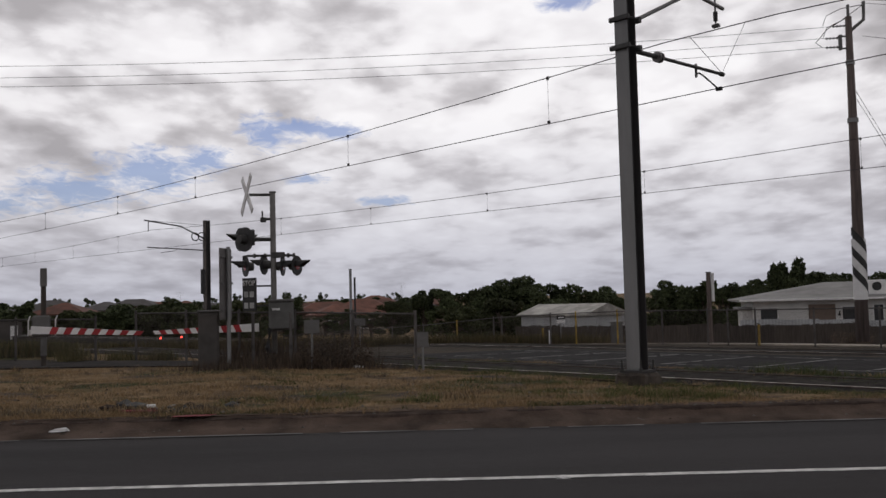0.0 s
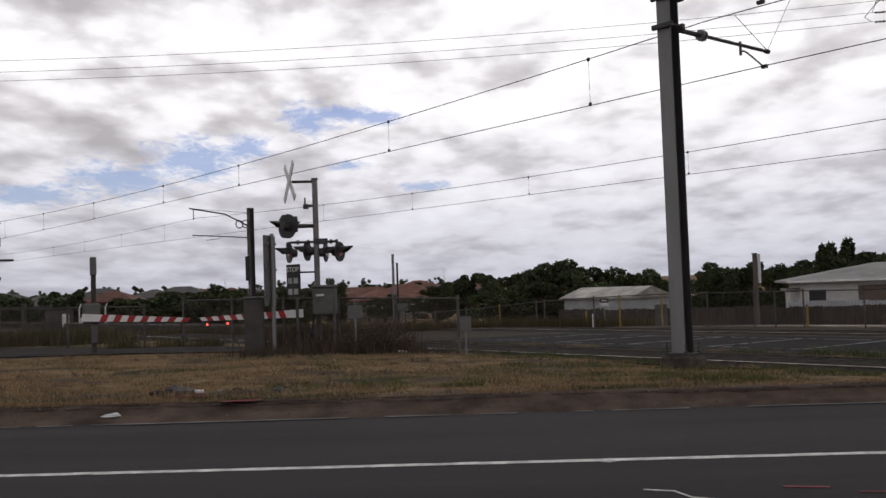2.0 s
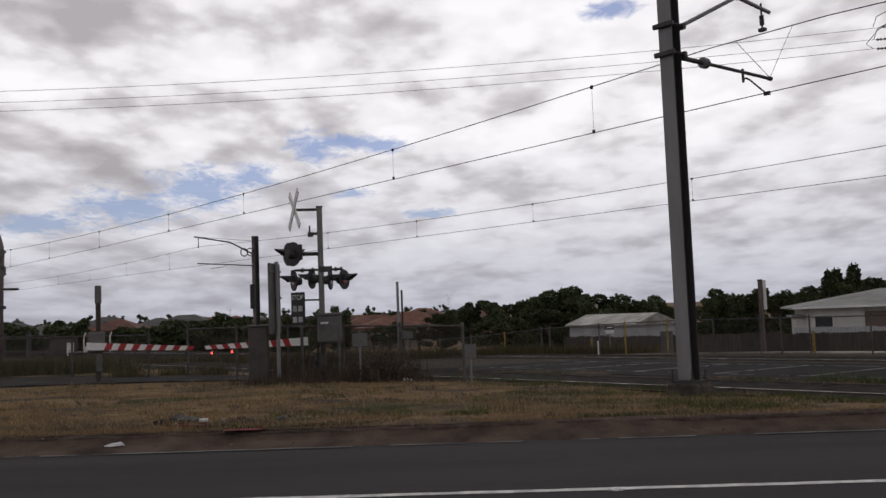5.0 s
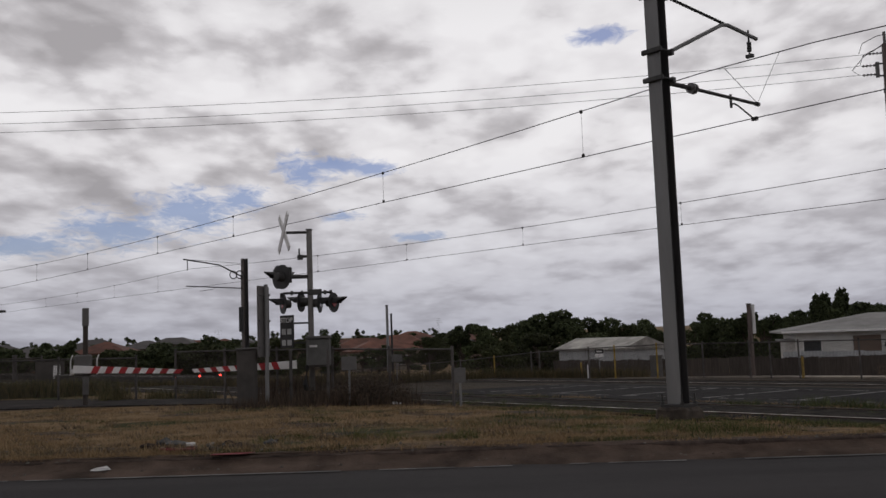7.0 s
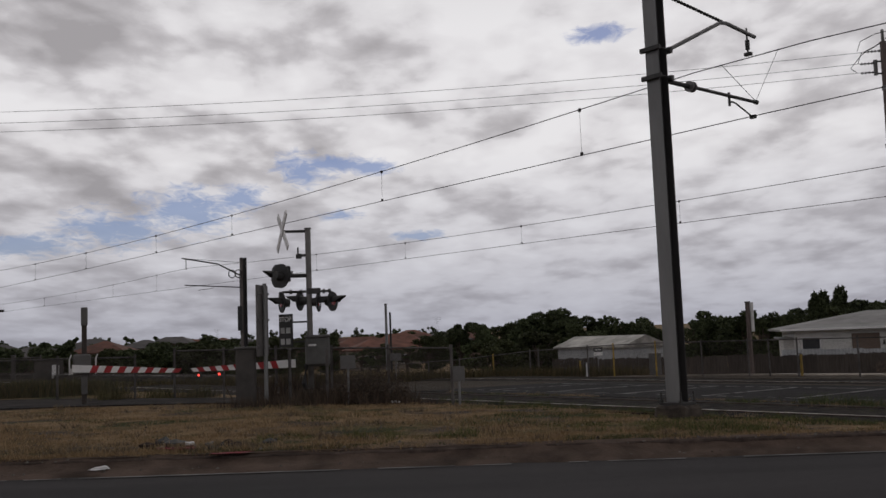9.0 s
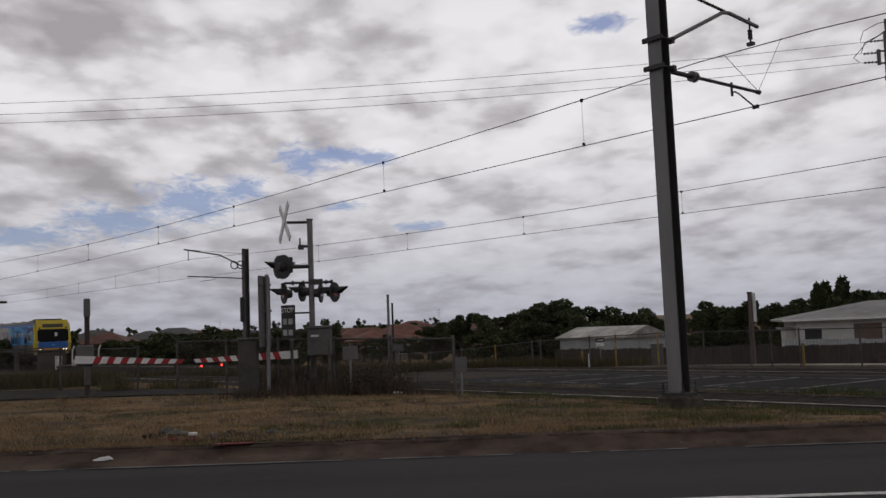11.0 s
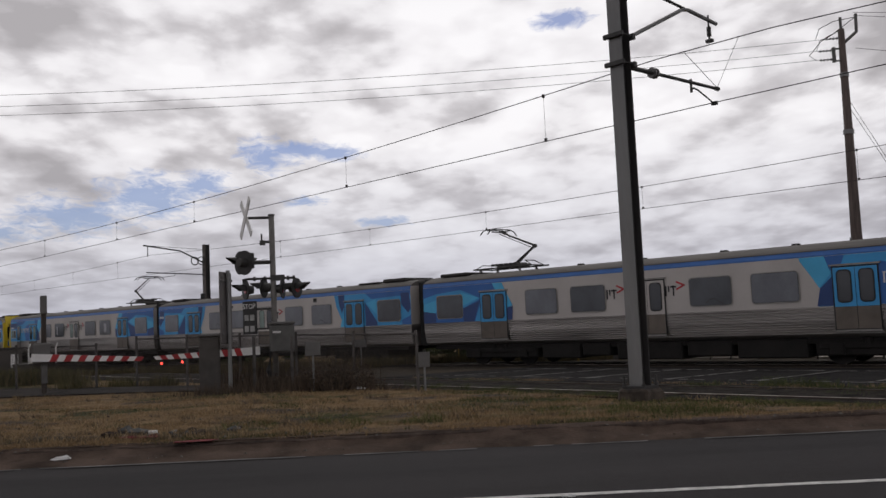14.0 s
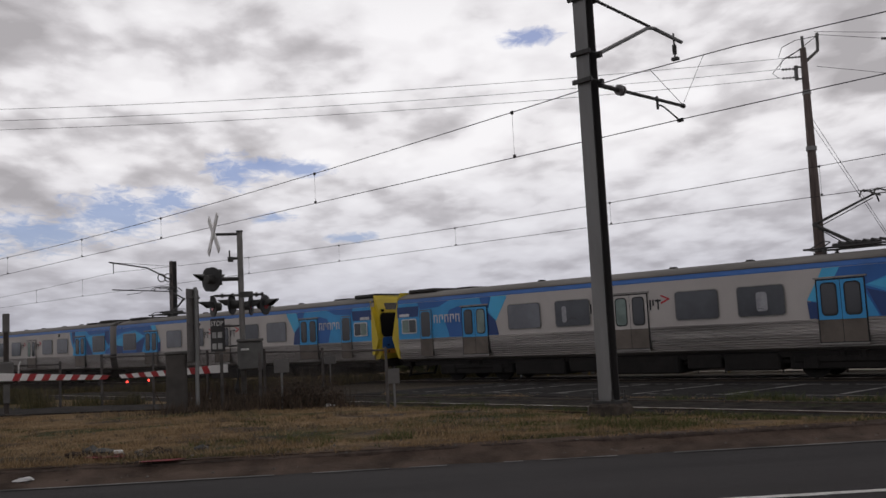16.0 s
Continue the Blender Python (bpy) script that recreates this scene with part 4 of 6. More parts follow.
# ---- timber boundary fence and the buildings behind it ----
def paling_fence(x0, x1, y, h):
    t = thing("paling_fence", pose(0, 0, 0), "weathered grey timber paling fence along the yards", "fence")
    rng = random.Random(5)
    x = x0
    k = 0
    while x < x1:
        bm = bmesh.new()
        z = ground_z(x + 1.2, y)
        hh = h + rng.uniform(-0.08, 0.08)
        xx = x
        while xx < x + 2.38:
            w = rng.uniform(0.09, 0.11)
            add_box(bm, xx, xx + w, y + rng.uniform(0, 0.015), y + 0.03, z - 0.25, z + hh + rng.uniform(-0.04, 0.04))
            xx += w + 0.006
        add_box(bm, x, x + 2.4, y + 0.035, y + 0.08, z + 0.35, z + 0.43)
        add_box(bm, x, x + 2.4, y + 0.035, y + 0.08, z + hh - 0.4, z + hh - 0.32)
        tagged(part("fence_bay", bm, GREYWOOD, t), kind="stuff")
        x += 2.4
        k += 1


paling_fence(4.0, 52.0, 50.5, 1.34)


def sheet_fence(x0, x1, y, h):
    t = thing("sheet_metal_fence", pose(0, 0, 0), "pale corrugated sheet metal fence beside the house", "fence")
    x = x0
    while x < x1:
        z = ground_z(x + 1.0, y)
        outline = []
        n_ = 24
        for i in range(n_ + 1):
            outline.append((x + 2.3 * i / n_, y + (0.03 if i % 2 else 0.0)))
        outline += [(px, py + 0.012) for px, py in outline[::-1]]
        part("sheet", prism(outline, z - 0.1, z + h, "z"), mat("pale_sheet", (0.40, 0.41, 0.42), 0.5, 0.2, 0.08, 1), t)
        x += 2.3


sheet_fence(17.2, 46, 52.5, 1.66)

WALLWHITE = mat("white_weatherboard", (0.60, 0.59, 0.57), 0.7, 0, 0.06, 1.0, 0.1, 10)
TILEGREY = mat("grey_tile_roof", (0.26, 0.255, 0.25), 0.8, 0, 0.12, 0.8, 0.5, 12)
BRICK = mat("tan_brick", (0.15, 0.11, 0.085), 0.9, 0, 0.15, 1.0, 0.4, 15, vary=0.15)
TILERED = mat("terracotta_roof", (0.15, 0.058, 0.038), 0.85, 0, 0.2, 0.6, 0.4, 10, vary=0.2)
TILEDARK = mat("charcoal_tile_roof", (0.085, 0.078, 0.078), 0.85, 0, 0.15, 0.6, 0.4, 10, vary=0.25)
PANE = mat("window_glass", (0.03, 0.033, 0.038), 0.1, 0, 0.1, spec=0.7)


def hip_roof(w, d, z, rise, over, thick=0.12, gable=False):
    """Roof over a w x d plan centred on the origin, ridge along x."""
    bm = bmesh.new()
    a, b = w / 2 + over, d / 2 + over
    k = a - (0 if gable else b)
    lo = [bm.verts.new(q) for q in ((-a, -b, z), (a, -b, z), (a, b, z), (-a, b, z))]
    ed = [bm.verts.new((v_.co.x, v_.co.y, z + thick)) for v_ in lo]
    r = [bm.verts.new((-k, 0, z + thick + rise)), bm.verts.new((k, 0, z + thick + rise))]
    bm.faces.new(lo[::-1])
    for i in range(4):
        bm.faces.new((lo[i], lo[(i + 1) % 4], ed[(i + 1) % 4], ed[i]))
    bm.faces.new((ed[0], ed[1], r[1], r[0]))
    bm.faces.new((ed[2], ed[3], r[0], r[1]))
    bm.faces.new((ed[1], ed[2], r[1]))
    bm.faces.new((ed[3], ed[0], r[0]))
    return bm


def house(name, x, y, z, turn, w, d, wall_h, rise, walls, roof, windows, label, over=0.5, gable=False, detail=True):
    t = thing(name, pose(x, y, z, 0, 0, turn), label, "house" if "shed" not in name else "shed", "houses" if "shed" not in name else "")
    part("wall", box(-w / 2, w / 2, -d / 2, d / 2, -1.0, wall_h + 0.02), walls, t)
    rf = part("roof", hip_roof(w, d, wall_h, rise, over, gable=gable), roof, t)
    if detail:
        part("gutter", prism([(-d / 2 - over - 0.1, wall_h + 0.02), (-d / 2 - over, wall_h + 0.02), (-d / 2 - over, wall_h + 0.14), (-d / 2 - over - 0.1, wall_h + 0.14)], -w / 2 - over, w / 2 + over, "x"), WHITE, rf)
    for wx, wz, ww, wh, mt in windows:
        wn = part("window", box(wx - ww / 2 - 0.06, wx + ww / 2 + 0.06, -d / 2 - 0.05, -d / 2 + 0.02, wz - 0.06, wz + wh + 0.06), WHITE, t)
        part("pane", box(wx - ww / 2, wx + ww / 2, -d / 2 - 0.065, -d / 2 - 0.052, wz, wz + wh), mt, wn)
    return t


# white house: eaves and ridge kept low behind the fence
gz = ground_z(32, 61)
hs = house("house", 31.6, 59.7, gz, -14.0, 22.0, 10.0, 3.35, 1.05, WALLWHITE, TILEGREY, [(-10.08, 1.5, 1.0, 1.4, PANE), (-5.34, 1.2, 0.84, 1.7, PANE), (-3.69, 0.6, 0.52, 2.4, PANE)], "white weatherboard house with low grey hipped roof", 0.9)
sh = part("roller_door", box(-7.73, -6.16, -5.06, -5.0, 0.2, 3.1), mat("brown_shutter", (0.16, 0.115, 0.09), 0.7, 0, 0.08, 2), hs, "brown closed shutter")
for k_ in range(13):
    part("slat", box(-7.70, -6.19, -5.075, -5.06, 0.28 + 0.215 * k_, 0.47 + 0.215 * k_, 0.004), mat("brown_shutter", (0.16, 0.115, 0.09)), sh)
part("wall_lamp", tube([(-5.95, -5.0, 2.45), (-5.95, -5.16, 2.40), (-5.95, -5.16, 2.65)], 0.07, n=8), BLACK, hs)
for k_ in range(9):
    part("weatherboard", box(-9.45, -7.8, -5.022, -5.0, 1.30 + 0.21 * k_, 1.50 + 0.21 * k_, 0.006), WALLWHITE, hs)
wing = part("side_wing", box(-11.6, -11.0, -4.0, 0.0, -1.0, 2.85), WALLWHITE, hs)
part("wing_roof", box(-11.9, -11.0, -4.3, 0.3, 2.85, 2.97, 0.02), TILEGREY, wing)
ac = thing("roof_cooler", pose(26.95, 56.3, gz + 3.62, 0, 0, -14), "white rooftop cooler with round dark fan", "air cooler")
part("casing", box(-0.55, 0.55, -0.45, 0.45, 0.0, 0.92, 0.05), WHITE, ac)
part("fan_guard", tube([(0.0, -0.50, 0.52), (0.0, -0.44, 0.52)], 0.27, n=24), BLACK, ac)
part("stand", box(-0.45, 0.45, -0.35, 0.35, -0.35, 0.0), GREYSHEET, ac)

ang = math.degrees(math.atan2(4.55, -4.0))
hd = house("garden_shed", 9.75 - 2.0 + 1.63, 62.2 + 2.27 + 1.44, ground_z(9, 65), ang - 180, 6.1, 4.35, 2.55, 0.72, mat("pale_grey_cladding", (0.36, 0.37, 0.38), 0.7, 0, 0.1, 1), mat("pale_metal_roof", (0.33, 0.315, 0.29), 0.6, 0.3, 0.25, 0.9), [], "long pale metal garden shed with gabled roof", 0.25, True, False)


# ---- trees ----
BARK = mat("bark", (0.09, 0.07, 0.055), 0.95, 0, 0.25, 3, 0.8, 25, stretch=(4, 4, 0.6))


def leaf_mat(name, dark, light):
    m = bpy.data.materials.new(name)
    m.use_nodes = True
    n = Nodes(m.node_tree)
    isl = n.add("ShaderNodeNewGeometry").outputs["Random Per Island"]
    obr = n.add("ShaderNodeObjectInfo").outputs["Random"]
    col = n.mix(isl, (*dark, 1), (*light, 1))
    k = n.math("ADD", n.math("MULTIPLY", obr, 0.5), 0.75)
    col = n.mix(1.0, col, n.add("ShaderNodeCombineXYZ", {0: k, 1: k, 2: k}).outputs[0], "MULTIPLY")
    p = n.add("ShaderNodeBsdfPrincipled", {"Base Color": col, "Roughness": 0.75, "Specular IOR Level": 0.2})
    n.add("ShaderNodeOutputMaterial", {0: p.outputs[0]})
    return m


GUM = leaf_mat("dark_gum_leaves", (0.024, 0.032, 0.015), (0.098, 0.118, 0.054))
OLIVE = leaf_mat("olive_leaves", (0.024, 0.03, 0.013), (0.085, 0.095, 0.042))
TWIG = leaf_mat("dry_twigs", (0.05, 0.037, 0.029), (0.16, 0.12, 0.088))
DRYBLADE = leaf_mat("dry_grass_blades", (0.20, 0.132, 0.068), (0.45, 0.315, 0.175))
GREENBLADE = leaf_mat("green_weed_blades", (0.035, 0.045, 0.016), (0.10, 0.115, 0.045))


def leaf_cloud(bm, blobs, count, size, rng):
    """Small leaf clumps through and mostly near the skin of several uneven blobs."""
    total = sum(b[3] * b[4] for b in blobs)
    for cx, cy, cz, rx, rz in blobs:
        for _ in range(int(count * rx * rz / total)):
            d = Vector((rng.gauss(0, 1), rng.gauss(0, 1), rng.gauss(0, 1))).normalized()
            k = rng.uniform(0.5, 1.0) ** 0.5 * (1 + 0.35 * noise.noise(d * 2.5 + Vector((cx, cy, cz))))
            c = Vector((cx + d.x * rx * k, cy + d.y * rx * k, cz + d.z * rz * k))
            s = size * rng.uniform(0.5, 1.4)
            a = Vector((rng.gauss(0, 1), rng.gauss(0, 1), rng.gauss(0, 1))).normalized()
            b = a.cross(Vector((rng.gauss(0, 1), rng.gauss(0, 1), rng.gauss(0, 1)))).normalized()
            v_ = [bm.verts.new(c + a * s), bm.verts.new(c + b * s * 0.6), bm.verts.new(c - a * s), bm.verts.new(c - b * s * 0.6)]
            bm.faces.new(v_)


def tree(kind, seed, h, spread, label, leaves, count=2600):
    rng = random.Random(seed)
    t = thing("tree", pose(0, 0, 0), label, "tree", "trees behind the railway")
    bm = tube([(0, 0, -0.3), (0.1, 0.05, h * 0.3), (0.05, 0.1, h * 0.62)], 0.035 * h, 0.018 * h, n=8)
    blobs = []
    n_ = 17 if kind == "round" else 8
    for i in range(n_):
        a = rng.uniform(0, math.tau)
        if kind == "column":
            z = h * (0.22 + 0.72 * i / n_)
            r = spread * (0.5 + 0.5 * math.sin(math.pi * min(1, 0.2 + i / n_)))
            blobs.append((rng.uniform(-0.2, 0.2) * spread, rng.uniform(-0.2, 0.2) * spread, z, r, h * 0.14))
        else:
            k = rng.uniform(0.15, 0.75) * spread
            z = h * rng.uniform(0.25, 0.90)
            r = spread * rng.uniform(0.2, 0.40) * (1.15 - 0.45 * z / h)
            blobs.append((k * math.cos(a), k * math.sin(a), z, r, r * rng.uniform(0.55, 0.85)))
            add_tube(bm, [(0.06, 0.05, h * rng.uniform(0.2, 0.5)), (k * 0.5 * math.cos(a), k * 0.5 * math.sin(a), z * 0.75), (k * math.cos(a), k * math.sin(a), z)], 0.014 * h, 0.005 * h, n=5)
    part("trunk", bm, BARK, t)
    bm = bmesh.new()
    leaf_cloud(bm, blobs, int(count * 2.2), 0.021 * h, rng)
    part("crown", bm, leaves, t)
    return t


def put(proto, first, az, r, scale, turn, sink=0.1, wide=1.0):
    p = at(az, r)
    m = pose(p.x, p.y, ground_z(p.x, p.y) - sink, 0, 0, turn) @ Matrix.Diagonal((scale * wide, scale * wide, scale, 1))
    if first:
        proto.matrix_basis = m
        return proto
    return copy_thing_scaled(proto, m)


def copy_thing_scaled(ob, m):
    c = copy_thing(ob, Matrix.Identity(4))
    c.matrix_basis = m
    return c


KINDS = [tree("round", 1, 6.0, 3.2, "dark green gum tree with a broad ragged crown", GUM, 6000),
         tree("round", 2, 6.0, 2.4, "dark green gum tree with an open crown", GUM, 4200),
         tree("round", 3, 6.0, 3.0, "olive green bushy tree", OLIVE, 4800),
         tree("column", 4, 6.0, 0.8, "narrow dark green poplar tree", GUM, 3800),
         tree("round", 5, 6.0, 2.0, "small dark round-headed tree", GUM, 1900),
         tree("round", 6, 6.0, 2.3, "small dark gum tree with a broken crown", GUM, 1700)]
placed = set()
rng = random.Random(77)


def plant(k, az, r, top_el, wide=1.0):
    """Height from the elevation of its top as seen from the road."""
    p = at(az, r)
    h = 1.5 + r * math.tan(radians(top_el)) - ground_z(p.x, p.y)
    put(KINDS[k], k not in placed, az, r, max(1.2, h) / 5.7, rng.uniform(0, 360), 0.1, wide)
    placed.add(k)


# the big dark group behind the shed
for az, r, el, k, wd in ((1.2, 82, 0.95, 1, 0.9), (-0.2, 80, 0.9, 1, 0.9), (-1.6, 84, 0.75, 2, 1.0), (-2.9, 82, 1.20, 0, 0.9), (-4.5, 83, 1.42, 0, 1.1), (-6.2, 82, 1.30, 0, 1.1), (-7.7, 84, 0.85, 0, 1.0),
                         (-3.6, 76, 0.2, 2, 1.3), (-1.0, 74, -0.2, 2, 1.4), (-6.5, 78, 0.4, 0, 1.2), (-8.8, 90, 0.55, 1, 1.0), (-9.8, 92, 0.45, 1, 1.0)):
    plant(k, az, r, el, wd)
# the row to the house and the poplars
for i in range(14):
    plant(rng.choice((0, 1, 1, 4)), -10.5 - 0.85 * i + rng.uniform(-0.3, 0.3), rng.uniform(88, 104), rng.uniform(0.25, 0.75) + (0.15 if i > 4 else 0), 1.0)
for az, el, wd in ((-20.1, 1.62, 0.8), (-20.62, 1.68, 1.0), (-21.55, 1.9, 1.0), (-21.15, 1.1, 0.9)):
    plant(3, az, 92, el, wd)
for az, el, k in ((-22.5, 1.2, 1), (-23.3, 1.0, 0), (-23.9, 1.1, 4), (-17.05, 0.98, 4), (-18.9, 0.72, 1), (-18.3, 0.6, 4)):
    plant(k, az, 90, el, 0.7)
for i in range(8):
    plant(rng.choice((0, 1, 4)), -22.2 - 1.1 * i, rng.uniform(86, 96), rng.uniform(0.8, 1.15), 1.1)
# low trees and hedges to the far side of the valley
for i in range(34):
    az = 1.5 + 0.95 * i + rng.uniform(-0.35, 0.35)
    plant(rng.choice((4, 5)), az, rng.uniform(150, 210), rng.uniform(0.05, 0.45), 1.5)
for i in range(30):
    plant(rng.choice((4, 5)), -3 + 1.15 * i + rng.uniform(-0.4, 0.4), rng.uniform(270, 360), rng.uniform(0.45, 0.85), 0.8)
for az, r, el, k, wd in ((20.2, 92, 0.30, 0, 1.6), (18.6, 95, 0.22, 0, 1.5), (17.0, 92, 0.15, 2, 1.6), (15.5, 98, 0.55, 0, 1.3), (13.5, 100, 0.45, 2, 1.5), (9.4, 120, 0.9, 4, 1.0), (22.0, 105, 0.1, 2, 1.3), (25.5, 110, 0.7, 1, 1.2), (27.5, 100, 0.5, 0, 1.4),
                         (30, 90, 0.7, 0, 1.3), (12.0, 110, -0.3, 2, 1.4), (32, 85, 0.9, 1, 1.3), (3.2, 105, 0.1, 2, 1.1)):
    plant(k, az, r, el, wd)

for i in range(26):
    plant(rng.choice((4, 5, 5)), 2.0 + 1.15 * i + rng.uniform(-0.4, 0.4), rng.uniform(108, 140), rng.uniform(-0.75, -0.1), 1.7)
for i in range(40):
    plant(rng.choice((4, 5)), 0.5 + 0.8 * i + rng.uniform(-0.3, 0.3), rng.uniform(225, 262), rng.uniform(0.12, 0.42), 2.0)

# ---- suburb on the far rise ----
rng = random.Random(31)
spots = [(22.7, 150, 0.60, 1), (21.3, 130, -0.15, 2), (24.3, 170, 0.55, 0), (26.4, 165, 0.35, 0), (28.3, 180, 0.6, 0), (18.8, 240, 0.75, 0), (17.3, 240, 0.5, 1), (15.9, 250, 0.55, 1), (14.4, 230, 0.35, 0), (12.7, 210, 0.2, 1), (11.1, 200, 0.1, 0),
         (8.6, 160, 0.15, 2), (7.3, 150, 0.2, 1), (6.1, 140, 0.05, 2), (5.0, 170, 0.35, 1), (3.7, 170, 0.3, 1), (2.4, 190, 0.35, 0), (1.2, 200, 0.4, 1), (20.4, 200, 0.6, 0), (23.3, 220, 0.8, 0), (29.9, 150, 0.4, 1), (9.8, 230, 0.45, 0), (4.3, 240, 0.6, 1), (31.5, 160, 0.6, 0)]
for az, r, el, c in spots:
    el = el * 0.8 - 0.02
    p = at(az, r)
    z = ground_z(p.x, p.y)
    top = 1.5 + r * math.tan(radians(el)) - z
    rise = 1.7
    wall_h = max(2.2, top - rise - 0.1)
    w = rng.uniform(8, 11)
    wins = [(-w * 0.28, 0.9, 1.8, 1.2, PANE), (w * 0.22, 0.9, 1.6, 1.2, PANE)]
    if wall_h > 4.5:
        wins += [(-w * 0.25, wall_h - 1.9, 1.6, 1.2, PANE), (w * 0.2, wall_h - 1.9, 1.6, 1.2, PANE)]
    house("house", p.x, p.y, z, az + rng.uniform(-25, 25), w, rng.uniform(6.5, 8.5), wall_h, rise, (BRICK, BRICK, mat("cream_render", (0.24, 0.20, 0.16), 0.8, 0, 0.08, 0.8))[c % 3], (TILEDARK, TILERED, TILERED)[c], wins,
          ("distant brick house with charcoal tiled roof", "distant brick house with terracotta tiled roof", "distant cream house with terracotta tiled roof")[c], 0.6, False, False)


def pylon(az, r, h):
    p = at(az, r)
    t = thing("transmission_tower", pose(p.x, p.y, ground_z(p.x, p.y), 0, 0, az), "distant steel lattice transmission tower", "lattice tower", "lattice towers")
    bm = bmesh.new()
    for sx in (-1, 1):
        for sy in (-1, 1):
            add_tube(bm, [(sx * 3.2, sy * 3.2, 0), (sx * 1.0, sy * 1.0, h * 0.6), (sx * 0.8, sy * 0.8, h)], 0.08, n=4)
        for k in range(7):
            z0, z1 = h * k / 8, h * (k + 1) / 8
            w0, w1 = [3.2 - 2.3 * min(1, z / (h * 0.62)) for z in (z0, z1)]
            add_tube(bm, [(sx * w0, -w0, z0), (-sx * w1, -w1, z1)], 0.05, n=4)
    part("lattice", bm, GALV, t)
    for z in (h * 0.72, h * 0.86, h * 0.98):
        part("cross_arm", tube([(-5.2, 0, z), (0, 0, z + 0.8), (5.2, 0, z)], 0.08, n=4), GALV, t)


pylon(2.62, 1200, 21)
pylon(16.24, 1400, 18)


# ---- bushes, weeds, grass ----
def blades(name, spots, label, material, seed, bend=0.5):
    """Grass blades at (x, y, height) spots; one joined piece of countless blades."""
    rg = random.Random(seed)
    verts, faces = [], []
    for x, y, z, h in spots:
        a = rg.uniform(0, math.tau)
        w = 0.005 + 0.02 * h * rg.uniform(0.6, 1.2)
        lean = h * bend * rg.uniform(0, 1)
        c, s = math.cos(a), math.sin(a)
        b = rg.uniform(0, math.tau)
        i = len(verts)
        verts += [(x - c * w, y - s * w, z - 0.01), (x + c * w, y + s * w, z - 0.01), (x + lean * math.cos(b), y + lean * math.sin(b), z + h)]
        faces.append((i, i + 1, i + 2))
    me = bpy.data.meshes.new(name)
    me.from_pydata(verts, [], faces)
    me.materials.append(material)
    ob = new(name, me)
    return tagged(ob, label, "grass", kind="stuff")


def soil_z(x, y):
    z = ground_z(x, y)
    v = CA * x + SA * y
    if rough_ground(x, y, v):
        z += 0.07 * noise.noise((x * 0.35, y * 0.35, 3.0)) + 0.035 * noise.noise((x * 1.2, y * 1.2, 7.0))
    return z


rg = random.Random(3)
dry, green = [], []
while len(dry) < 56000:
    y = 11.55 + 10.0 * rg.random() ** 1.5
    x = rg.uniform(-0.62, 0.62) * y
    v = CA * x + SA * y
    if v > 15.0 or (x < -5.4 and y > 21.2):
        continue
    n1 = noise.noise((x * 0.5, y * 1.1, 0.0)) + 0.6 * noise.noise((x * 1.7, y * 2.6, 5.0))
    if n1 < -0.18 and rg.random() < 0.88:
        continue
    z = soil_z(x, y)
    h = rg.uniform(0.01, 0.045) * (1 + 0.8 * max(0.0, n1))
    g = noise.noise((x * 0.55 + 20, y * 0.9, 9.0)) + 0.4 * noise.noise((x * 1.6, y * 2.0, 2.0)) + min(0.38, max(-0.08, 0.09 * x))
    (green if g > 0.2 and rg.random() < 0.7 else dry).append((x, y, z, h))
while len(dry) < 58500:
    # blades leaning over the back of the kerb
    x, y = rg.uniform(-7.2, 7.2), 11.66 - 0.24 * rg.random() ** 1.5
    n1 = noise.noise((x * 0.9, 3.0, 0.0)) + 0.6 * noise.noise((x * 2.9, y * 2.0, 5.0))
    if n1 > -0.1:
        (green if noise.noise((x * 0.5, 2.0, 9.0)) > 0.15 and rg.random() < 0.6 else dry).append((x, y, 0.12, rg.uniform(0.02, 0.07)))
# coarser tufts, thick in some patches and missing in others
tuft_dry, tuft_green, tuft_grey = [], [], []
for _ in range(2600):
    y = 11.7 + 9.5 * rg.random() ** 1.3
    x = rg.uniform(-0.62, 0.62) * y
    if CA * x + SA * y > 14.6 or (x < -5.4 and y > 21.2):
        continue
    n1 = noise.noise((x * 0.7 + 40, y * 1.3, 1.0)) + 0.5 * noise.noise((x * 2.1, y * 3.0, 8.0))
    if n1 < -0.05:
        continue
    g = noise.noise((x * 0.5 + 20, y * 0.8, 9.0)) + min(0.35, 0.08 * x)
    bag = tuft_green if g > 0.12 else tuft_grey if rg.random() < 0.3 else tuft_dry
    tall = rg.uniform(0.04, 0.10) * (1 + max(0.0, n1))
    for _k in range(rg.randint(10, 26)):
        px, py = x + rg.gauss(0, 0.07), y + rg.gauss(0, 0.05)
        bag.append((px, py, soil_z(px, py), tall * rg.uniform(0.5, 1.1)))
blades("dry_tufts", tuft_dry, "coarse dry grass tufts on the verge", leaf_mat("dry_tuft_blades", (0.22, 0.15, 0.08), (0.50, 0.365, 0.21)), 31, 1.2)
blades("green_tufts", tuft_green, "coarse green grass tufts on the verge", leaf_mat("green_tuft_blades", (0.05, 0.055, 0.02), (0.15, 0.15, 0.06)), 32, 1.1)
blades("dead_tufts", tuft_grey, "grey dead grass tufts on the verge", leaf_mat("dead_tuft_blades", (0.10, 0.078, 0.058), (0.26, 0.205, 0.15)), 33, 1.3)
blades("dry_grass", dry, "short dry brown grass on the verge", DRYBLADE, 8, 1.5)
blades("green_grass", green, "patches of short green grass on the verge", GREENBLADE, 9, 1.2)


